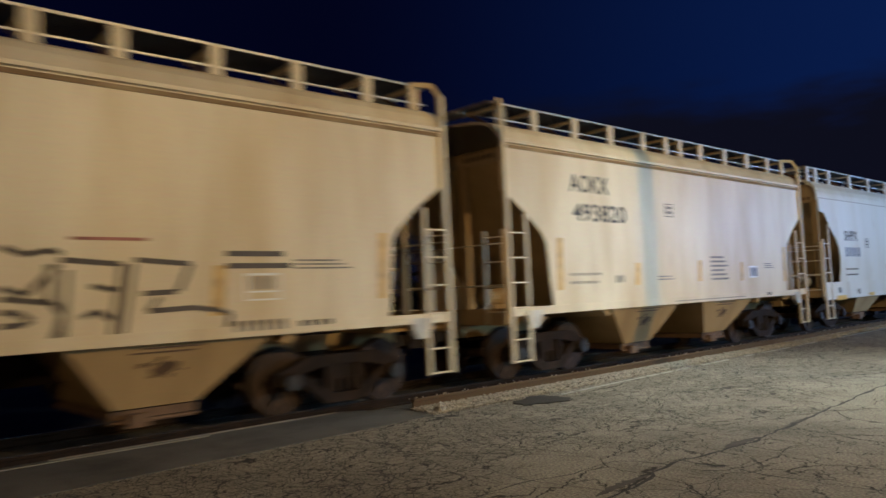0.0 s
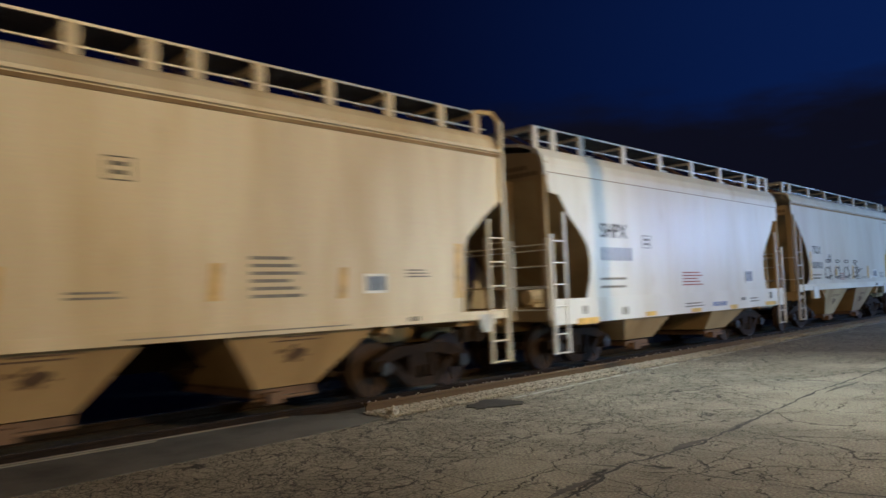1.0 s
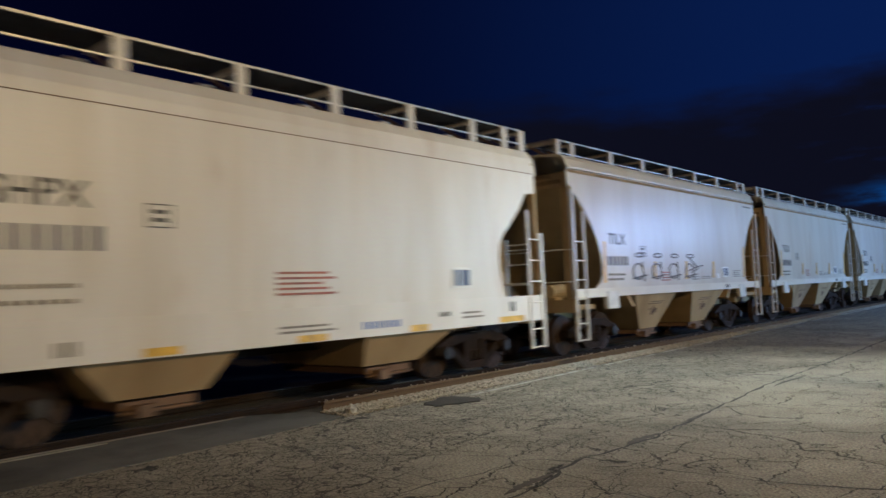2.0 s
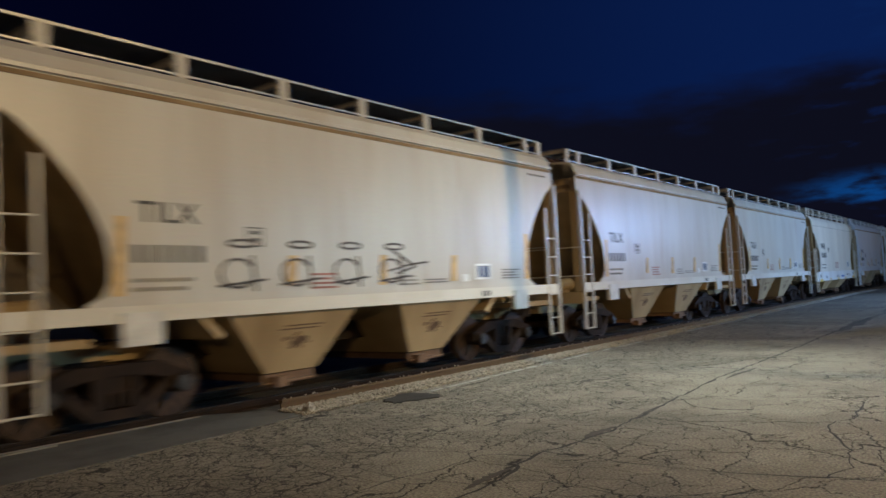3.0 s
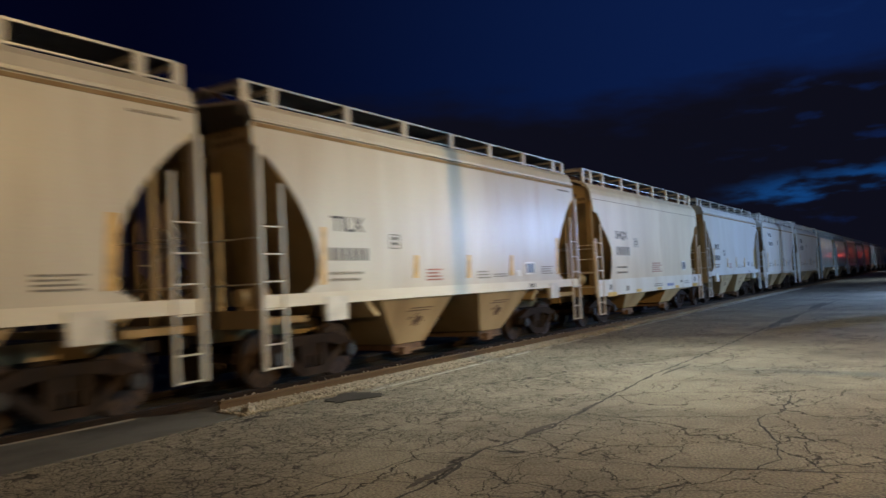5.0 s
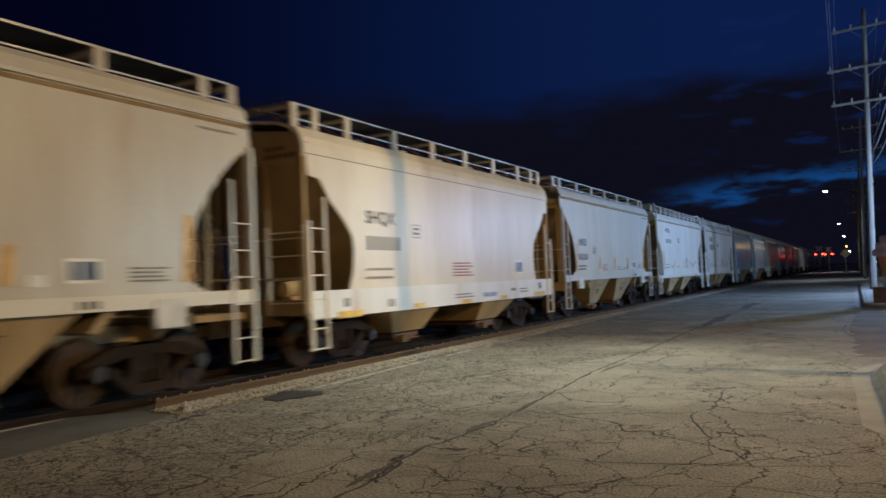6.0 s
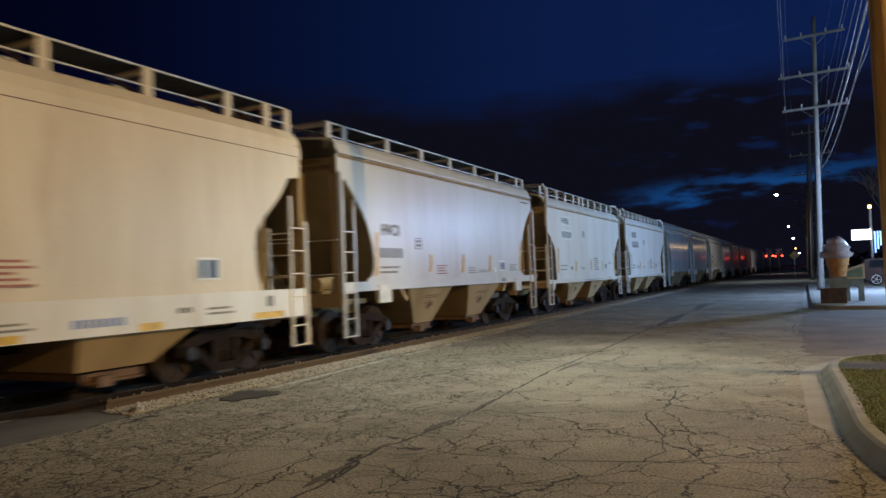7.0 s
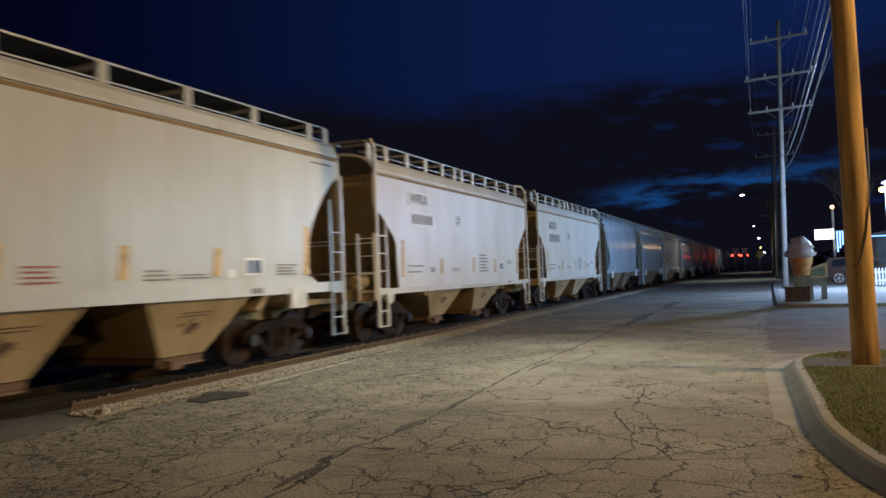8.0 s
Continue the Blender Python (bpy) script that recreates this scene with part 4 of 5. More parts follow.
    for r in ((-4.66, -4.44, 1.62, 2.56), (-2.2, -1.95, 1.66, 2.1), (0.3, 0.5, 1.68, 2.15), (2.3, 2.5, 1.66, 2.1), (4.72, 4.95, 1.6, 2.5)):
        tape(car, *r)


CARS = []
KINDS = [
    ("slant", PAINT_CREAM, "cream covered hopper car with faded graffiti along its side"),
    ("slant", PAINT_CREAM, "cream covered hopper car with slanted end openings"),
    ("stepped", PAINT_WHITE, "white covered hopper car with yellow tape on its deep sill"),
    ("oval", PAINT_GREY, "pale grey covered hopper car with scrawled graffiti"),
    ("oval", PAINT_GREY, "pale grey covered hopper car with oval end openings"),
    ("oval", PAINT_GREY, "pale grey covered hopper car with oval end openings"),
    ("stepped", PAINT_IVORY, "ivory covered hopper car with yellow tape on its white sill"),
    ("oval", PAINT_GLOSS, "grey covered hopper car with oval end openings"),
    ("slant", PAINT_WHITE, "off-white covered hopper car with white number patches"),
    ("slant", PAINT_WHITE, "off-white covered hopper car with slanted end openings"),
    ("round", PAINT_STEEL, "blue-grey covered hopper car with glossy rounded sides"),
    ("round", PAINT_STEEL, "blue-grey covered hopper car with glossy rounded sides"),
    ("oval", PAINT_GREY, "pale grey covered hopper car in the distance"),
    ("round", PAINT_STEEL, "blue-grey covered hopper car in the distance"),
    ("oval", PAINT_DARK, "dark grey covered hopper car in the distance"),
] + [("oval", (PAINT_STEEL, PAINT_DARK, PAINT_GREY)[i % 3], "grey covered hopper car far down the train") for i in range(13)]
# where the trailing end of each car stands at the start
ENDS = [7.90, 21.28, 34.66, 47.95, 61.21, 74.30, 87.70, 100.95, 114.54, 128.10, 141.75, 154.9, 168.3]
while len(ENDS) < len(KINDS):
    ENDS.append(ENDS[-1] + 13.4)
for (kind, paint, label), e in zip(KINDS, ENDS):
    car = add_car(kind, paint, label)
    i = len(CARS)
    CARS.append((car, e - L))
    if kind == "slant":
        dress_slant(car, i)
    elif kind == "stepped":
        dress_stepped(car, i)
    elif i < 13 and kind == "oval":
        dress_oval(car, i, i == 3)


# ---- the roadside: island, poles, wires ----
def kerb_ring(pts, a, b, c):
    """One kerb stone swept from a to b along the line pts: gutter pan, sloped face, rounded top."""
    prof = [(0.0, 0.001), (c - 0.05, 0.005), (c + 0.0, 0.03), (c + 0.07, 0.115), (c + 0.11, 0.135), (c + 0.20, 0.14), (c + 0.20, -0.1), (0.0, -0.1)]

    def build(bm):
        rings = []
        for i in range(a, b + 1):
            p = Vector(pts[i])
            d = (Vector(pts[min(i + 1, len(pts) - 1)]) - Vector(pts[max(i - 1, 0)])).normalized()
            nrm = Vector((-d.y, d.x))
            rings.append([bm.verts.new((p.x + nrm.x * u, p.y + nrm.y * u, z)) for u, z in prof])
        for r0, r1 in zip(rings, rings[1:]):
            for j in range(len(prof)):
                k = (j + 1) % len(prof)
                bm.faces.new((r0[j], r0[k], r1[k], r1[j]))
        bm.faces.new(rings[0])
        bm.faces.new(rings[-1][::-1])
    return build


def dense(pts, step=0.25):
    out = []
    for i in range(len(pts) - 1):
        p0, p1, p2, p3 = (Vector(pts[max(0, min(len(pts) - 1, i + k))]) for k in (-1, 0, 1, 2))
        n = max(1, int((p2 - p1).length / step))
        for j in range(n):
            t = j / n
            out.append(0.5 * ((2 * p1) + (p2 - p0) * t + (2 * p0 - 5 * p1 + 4 * p2 - p3) * t * t + (3 * p1 - p0 - 3 * p2 + p3) * t ** 3))
    out.append(Vector(pts[-1]))
    return [(p.x, p.y) for p in out]


ISLAND = dense([(9.0, 14.55), (3.0, 14.5), (1.3, 14.35), (0.45, 13.8), (0.02, 13.1), (-0.12, 12.2), (-0.07, 10.3), (-0.03, 8.8), (0.0, 7.7), (0.15, 6.7), (0.36, 5.9), (0.75, 5.2), (1.6, 4.6), (4.0, 4.2), (9.0, 4.0)])
kerb = empty("kerb", pose(0, 0, 0), "pale worn concrete kerb round a grass strip", "kerb", kind="structure")
k0 = 0
while k0 < len(ISLAND) - 1:
    k1 = min(k0 + 9, len(ISLAND) - 1)
    part("kerb_stone", kerb_ring(ISLAND, k0, k1, 0.30), CONCRETE, kerb)
    k0 = k1


def inner_line(pts, off):
    out = []
    for i in range(len(pts)):
        d = (Vector(pts[min(i + 1, len(pts) - 1)]) - Vector(pts[max(i - 1, 0)])).normalized()
        out.append((pts[i][0] - d.y * off, pts[i][1] + d.x * off))
    return out


LAWN = inner_line(ISLAND, 0.49)
setting("grass_strip", lambda bm: prism(bm, LAWN, -0.1, 0.125, "z"), TURF, "grass strip inside the concrete kerb", "lawn")


def inside(x, y, poly):
    hit = False
    for (x0, y0), (x1, y1) in zip(poly, poly[1:] + poly[:1]):
        if (y0 > y) != (y1 > y) and x < (x1 - x0) * (y - y0) / (y1 - y0) + x0:
            hit = not hit
    return hit


def blades(bm):
    rng = random.Random(4)
    n = 0
    while n < 30000:
        x, y = rng.uniform(0.3, 3.6), rng.uniform(5.0, 14.2)
        bare = 11.7 < y + 0.1 * math.sin(7 * x) < 12.75
        if (bare and rng.random() > 0.05) or not inside(x, y, LAWN):
            continue
        n += 1
        a, h, w = rng.uniform(0, 6.28), rng.uniform(0.015, 0.055), rng.uniform(0.003, 0.006)
        dx, dy = math.cos(a), math.sin(a)
        b = rng.uniform(0.01, 0.05)
        v = [bm.verts.new(p) for p in ((x - dy * w, y + dx * w, 0.12), (x + dy * w, y - dx * w, 0.12), (x + dx * b * 0.5, y + dy * b * 0.5, 0.12 + h * 0.7), (x + dx * b, y + dy * b, 0.12 + h))]
        bm.faces.new((v[0], v[1], v[2]))
        bm.faces.new((v[1], v[3], v[2]))


tagged(part("grass", blades, GRASS), "short patchy green and yellow grass", "grass", kind="stuff")
setting("bare_dirt", lambda bm: prism(bm, [(0.42, 11.75), (1.0, 11.65), (2.2, 11.8), (3.6, 11.7), (3.6, 12.6), (2.0, 12.75), (1.0, 12.65), (0.5, 12.6)], 0.10, 0.13, "z"), MULCH,
        "bare trodden dirt round the pole", "dirt")


def pole_shaft(bm, h, r0, r1, lean, knots=0):
    """A slightly uneven tapered log."""
    rng = random.Random(int(h * 10))
    rings = []
    for i in range(25):
        t = i / 24
        r = r0 + (r1 - r0) * t
        rings.append([bm.verts.new((lean * h * t + r * (1 + 0.02 * rng.uniform(-1, 1)) * math.cos(a * 0.3927), r * (1 + 0.02 * rng.uniform(-1, 1)) * math.sin(a * 0.3927), -0.1 + (h + 0.1) * t)) for a in range(16)])
    for a, b in zip(rings, rings[1:]):
        for j in range(16):
            bm.faces.new((a[j], a[(j + 1) % 16], b[(j + 1) % 16], b[j]))
    bm.faces.new(rings[0])
    bm.faces.new(rings[-1][::-1])


ARMS = ((14.35, 3.1), (12.2, 3.7), (10.3, 3.4))
POLES = [(1.2, 12.1), (0.82, 46.6), (0.82, 81.0), (0.82, 115.5), (0.82, 150.0), (0.82, 184.5), (0.82, 219.0)]


def utility_pole(x, y, near, lamp_head):
    # the near arm is out of view; reach and swing bring it to its lamp
    reach = 5.48 if near else 2.85
    swing = pose(0, 0, 0, 0, 0, -21.4 if near else 0)
    mat = WOOD_POLE if near else GREY_POLE
    label = "stout warm-lit wooden pole in a grass strip" if near else "tall grey wooden utility pole with three crossarms"
    p = empty("utility_pole", pose(x, y, 0), label, "utility pole", "poles along the road")
    part("shaft", lambda bm: pole_shaft(bm, 15.4, 0.182, 0.10, -0.006 if near else 0.026), mat, p, key=f"shaft{near}", smooth=True)
    for z, w in ARMS:
        def arm_build(bm):
            box(bm, -w / 2, w / 2, -0.2, -0.1, -0.06, 0.06)
            for q in (1, -1):
                bar(bm, (q * w * 0.22, -0.15, -0.04), (0, -0.15, -0.65), 0.035, 0.02)
        a = part("crossarm", arm_build, mat, p, key=f"arm{z}{near}")
        a.matrix_local = pose((-0.006 if near else 0.026) * z, 0, z, 0, 0, -9)
        for u in (-0.46, -0.2, 0.2, 0.46):
            ins = part("insulator", lambda bm: (bmesh.ops.create_cone(bm, cap_ends=True, segments=8, radius1=0.05, radius2=0.035, depth=0.22), None), GLAZE, a, key="ins")
            ins.location = (u * w, -0.15, 0.16)
    if lamp_head:
        part("lamp_arm", lambda bm: (bar(bm, (0, 0, 8.0), (-1.2, 0, 8.55), 0.06, None, 8), bar(bm, (-1.2, 0, 8.55), (-reach + 0.35, 0, 8.65), 0.06, None, 8)), IRON, p, key=f"larm{near}").matrix_local = swing
        part("lamp_head", lambda bm: box(bm, -reach - 0.25, -reach + 0.4, -0.15, 0.15, 8.58, 8.68), IRON, p, key=f"lhead{near}").matrix_local = swing
        part("lamp_lens", lambda bm: bmesh.ops.create_uvsphere(bm, u_segments=12, v_segments=6, radius=0.14, matrix=Matrix.Translation((-reach, 0, 8.56)) @ Matrix.Diagonal((1.3, 1, 0.8, 1))),
             LED, p, "glowing white lamp lens", key=f"llens{near}").matrix_local = swing
    return p


for k, (x, y) in enumerate(POLES):
    utility_pole(x, y, k == 0, k % 2 == 0)
near_pole_cable = empty("guy_cable", pose(1.2, 12.1, 0), "thin dark cable wound round the wooden pole", "cable")
part("cable", lambda bm: [bar(bm, (0.175 * math.cos(-2.2 + 0.16 * i), 0.175 * math.sin(-2.2 + 0.16 * i), 1.5 + 0.010 * i * i), (0.175 * math.cos(-2.04 + 0.16 * i), 0.175 * math.sin(-2.04 + 0.16 * i), 1.5 + 0.010 * (i + 1) ** 2), 0.022, None, 6)
                          for i in range(14)], WIRE, near_pole_cable)
for k in range(len(POLES) - 1):
    (xa, ya), (xb, yb) = POLES[k], POLES[k + 1]
    spans = [(u, z, 0.015, 0.5) for z, w in ARMS for u in (-0.46 * w, 0.2 * w, 0.46 * w)] + [(0.25, 7.4, 0.055, 0.5), (0.2, 6.7, 0.035, 0.7), (0.28, 8.1, 0.025, 0.6)]
    for u, z, w, sag in spans:
        def span(bm):
            pts = [(xa + u * 0.99 + 0.026 * z + (xb - xa) * t / 12, ya - u * 0.16 + (yb - ya) * t / 12, z + 0.2 - 4 * sag * (t / 12) * (1 - t / 12)) for t in range(13)]
            tube(bm, pts, w / 2)
        tagged(part("overhead_wire", span, WIRE), "thin dark wire strung between the poles", "wire", "overhead wires")

# ---- ballast, edging and marks on the ground ----


def stones(bm, n, x0, x1, y0, y1, s0, s1, seed):
    rng = random.Random(seed)
    ico = [(0, 0, -1), (.72, -.53, -.45), (-.28, -.85, -.45), (-.89, 0, -.45), (-.28, .85, -.45), (.72, .53, -.45), (.28, -.85, .45), (-.72, -.53, .45), (-.72, .53, .45), (.28, .85, .45), (.89, 0, .45), (0, 0, 1)]
    tri = [(0, 1, 2), (1, 0, 5), (0, 2, 3), (0, 3, 4), (0, 4, 5), (1, 5, 10), (2, 1, 6), (3, 2, 7), (4, 3, 8), (5, 4, 9), (1, 10, 6), (2, 6, 7), (3, 7, 8), (4, 8, 9), (5, 9, 10), (6, 10, 11), (7, 6, 11), (8, 7, 11), (9, 8, 11), (10, 9, 11)]
    for _ in range(n):
        x, y, s = rng.uniform(x0, x1), rng.uniform(y0, y1), rng.uniform(s0, s1)
        z = -0.005 + 0.03 * rng.random() + (0.02 if x < x0 + 0.35 else 0)
        sx, sy, sz, a = s * rng.uniform(.7, 1.2), s * rng.uniform(.7, 1.2), s * rng.uniform(.5, .9), rng.uniform(0, 6.3)
        v = [bm.verts.new((x + math.cos(a) * px * sx - math.sin(a) * py * sy, y + math.sin(a) * px * sx + math.cos(a) * py * sy, z + pz * sz)) for px, py, pz in ((p[0] * rng.uniform(.8, 1.2), p[1] * rng.uniform(.8, 1.2), p[2]) for p in ico)]
        for t in tri:
            bm.faces.new([v[i] for i in t])


tagged(part("ballast_stones", lambda bm: (stones(bm, 8000, -8.30, -7.74, 6.9, 13, 0.010, 0.027, 1), stones(bm, 7000, -8.30, -7.86, 13, 22, 0.013, 0.03, 4), stones(bm, 4500, -8.30, -7.98, 22, 60, 0.02, 0.045, 2), stones(bm, 700, -9.2, -8.5, 7.3, 30, 0.01, 0.02, 3)), STONE),
       "loose pale crushed stone along the road's edge", "ballast", kind="stuff")
tagged(part("stone", lambda bm: stones(bm, 1, -7.86, -7.82, 7.05, 7.1, 0.13, 0.14, 9), STONE), "rough pale stone at the edge of the ballast", "stone")
setting("asphalt_apron", lambda bm: prism(bm, [(-9.16, -40), (-7.3, -40), (-7.45, 1.5), (-7.55, 4.0), (-7.68, 6.3), (-7.85, 6.95), (-8.6, 6.95), (-9.16, 6.3)], -0.1, 0.006, "z"), PATCH,
        "dark smooth asphalt apron beside the rail", "road")
setting("dark_patch", lambda bm: prism(bm, [(-7.35 + (0.34 + 0.09 * math.sin(3.1 * a) + 0.05 * math.sin(7.3 * a)) * math.cos(a), 8.6 + (0.52 + 0.1 * math.sin(2.3 * a + 1) + 0.06 * math.sin(8.7 * a)) * math.sin(a)) for a in [0.2618 * j for j in range(24)]], -0.05, 0.012, "z"), TAR,
        "lump of black asphalt at the road's edge", "road")
for dx, y0, y1 in ((0.0, 2.4, 6.2), (0.13, 1.5, 4.2)):
    setting("trim", lambda bm: prism(bm, [(-9.14 + dx, y0), (-9.10 + dx, y0), (-9.095 + dx, y1), (-9.14 + dx, y1)], -0.02, 0.014, "z"), CONCRETE, "pale worn strip along the rail", "trim")


def ribbon(pts, wide, seed):
    """An irregular crack filled with dark grit, lying on the asphalt."""
    rng = random.Random(seed)

    def build(bm):
        line = dense(pts, 0.12)
        prev = None
        for i, (x, y) in enumerate(line):
            w = wide * (0.35 + 0.65 * abs(noise.noise((x * 1.7, y * 1.7, seed))) * 2)
            x += 0.05 * noise.noise((x * 3, y * 3, seed + 5)) + 0.02 * rng.uniform(-1, 1)
            y += 0.05 * noise.noise((x * 3, y * 3, seed + 9))
            d = Vector(line[min(i + 1, len(line) - 1)]) - Vector(line[max(i - 1, 0)])
            d.normalize()
            cur = [bm.verts.new((x - d.y * w / 2, y + d.x * w / 2, 0.004)), bm.verts.new((x + d.y * w / 2, y - d.x * w / 2, 0.004))]
            if prev:
                bm.faces.new((prev[0], prev[1], cur[1], cur[0]))
            prev = cur
    return build


CRACKS = [([(-3.35, 3.2), (-3.55, 5.2), (-3.7, 6.1), (-3.58, 7.4), (-3.63, 8.5), (-3.81, 11.8), (-3.82, 17.3), (-3.86, 26), (-3.7, 35), (-3.7, 60)], 0.06),
          ([(-3.62, 5.0), (-3.2, 5.35), (-2.3, 5.3), (-1.2, 5.75), (0.1, 6.0)], 0.017), ([(-3.75, 6.3), (-3.14, 6.25), (-2.29, 6.19), (-1.58, 6.31), (-0.93, 6.49), (-0.1, 6.7)], 0.03),
          ([(-3.62, 5.0), (-4.4, 4.9), (-5.2, 5.1), (-6.3, 5.6)], 0.017), ([(-3.6, 6.6), (-4.6, 6.9), (-5.4, 6.7), (-6.6, 7.3), (-7.3, 7.2)], 0.017),
          ([(-1.6, 10.2), (-1.5, 9.2), (-1.65, 8.55), (-1.48, 7.94), (-1.19, 6.97), (-1.3, 6.4)], 0.03), ([(-3.7, 6.1), (-4.17, 5.9), (-4.2, 5.3), (-4.35, 4.8), (-4.3, 3.9)], 0.03), ([(-5.2, 5.1), (-5.0, 4.2), (-4.3, 3.6)], 0.014), ([(-5.4, 6.7), (-5.6, 6.0), (-5.2, 5.1)], 0.012),
          ([(-2.3, 5.3), (-2.35, 4.6), (-1.8, 4.0)], 0.014), ([(-0.25, 23.0), (-0.3, 20.0), (0.1, 17.0)], 0.028)]
for k, (pts, wide) in enumerate(CRACKS):
    setting("road_crack", ribbon(pts, wide, k), TAR, "dark irregular crack in the asphalt", "crack")


def tar_stain(cy, half, wide, seed):
    """A ragged dark stain that spreads along the long seam."""
    def build(bm):
        rng = random.Random(seed)
        n = 18
        left, right = [], []
        for i in range(n + 1):
            u = i / n
            y = cy + half * (2 * u - 1)
            w = wide * math.sin(math.pi * u) ** 0.7
            x = -3.62 - 0.012 * max(0.0, y - 8) + 0.04 * math.sin(3 * y + seed)
            left.append((x - w * rng.uniform(0.35, 1.0), y))
            right.append((x + w * rng.uniform(0.35, 1.0), y))
        prism(bm, left + right[::-1], -0.004, 0.0025, "z")
    return build


for cy, half, wide, seed in ((5.25, 0.42, 0.07, 1), (7.35, 0.35, 0.09, 2), (8.6, 0.45, 0.06, 3), (24.5, 3.2, 0.26, 4), (33.5, 2.5, 0.3, 5), (12.6, 0.8, 0.05, 6)):
    setting("tar_stain", tar_stain(cy, half, wide, seed), TAR_STAIN, "dark ragged tar stain along the seam", "stain")


def drive(bm):
    """Browner, newer asphalt between the two kerbs, with a ragged edge against the road."""
    rng = random.Random(8)
    edge = [(-0.02 + 0.10 * rng.uniform(-1, 1) - 0.1 * math.sin((y - 15) * 0.25), y) for y in np.linspace(14.6, 28.3, 40).tolist()]
    prism(bm, [(30.0, 14.6)] + edge + [(30.0, 28.3)], -0.004, 0.003, "z")


setting("drive", drive, PATCH2, "browner asphalt drive between the kerbs", "road")


def line_x(y):
    """The edge line drifts towards the rails down the road."""
    return -7.44 - 0.56 * (1 - math.exp(-max(0.0, y - 8.5) / 11.0))


def worn_line(bm):
    rng = random.Random(6)
    y = 8.5
    while y < 90:
        step = rng.uniform(0.25, 0.8)
        if rng.random() < 0.82:
            w = rng.uniform(0.03, 0.055)
            x0, x1 = line_x(y), line_x(y + step)
            prism(bm, [(x0 - w, y), (x0 + w, y), (x1 + w * 0.9, y + step), (x1 - w, y + step)], -0.004, 0.004, "z")
        y += step + rng.uniform(0, 0.12)


setting("road_marking", worn_line, LINE, "worn white edge line on the asphalt", "road marking")



def overlay(bm):
    """Asphalt feathered over the gutter pan at the near bend of the kerb."""
    rim = [i for i, p in enumerate(ISLAND) if p[1] < 8.6]
    outer, mid, inner = (inner_line(ISLAND, o) for o in (-0.5, -0.1, 0.305))
    prev = None
    for n, i in enumerate(rim):
        k = min(1.0, n / 3)
        cur = [bm.verts.new((*outer[i], -0.004)), bm.verts.new((*mid[i], 0.004)), bm.verts.new((mid[i][0] + (inner[i][0] - mid[i][0]) * (0.15 + 0.85 * k), mid[i][1] + (inner[i][1] - mid[i][1]) * (0.15 + 0.85 * k), 0.0085))]
        if prev:
            bm.faces.new((prev[0], prev[1], cur[1], cur[0]))
            bm.faces.new((prev[1], prev[2], cur[2], cur[1]))
        prev = cur


setting("asphalt_overlay", overlay, ASPHALT, "asphalt laid over the gutter", "road")

# ---- the lot beyond the drive ----
LOT = [(12.0, 28.2), (2.0, 28.4), (0.6, 28.8), (0.05, 29.6), (-0.05, 31.0), (-0.05, 60.0)]
kerb_two = empty("kerb", pose(0, 0, 0), "low concrete kerb in front of the shop lot", "kerb", kind="structure")
lot_line = dense(LOT[::-1], 1.2)
for k in range(0, len(lot_line) - 1, 3):
    part("kerb_stone", kerb_ring(lot_line, k, min(k + 3, len(lot_line) - 1), 0.2), CONCRETE, kerb_two)
setting("pavement", lambda bm: prism(bm, [(12, 28.62), (2.1, 28.8), (0.9, 29.1), (0.45, 29.8), (0.36, 31), (0.36, 60), (12, 60)], -0.05, 0.13, "z"), CONCRETE,
        "pale concrete lot in front of the shop", "pavement")


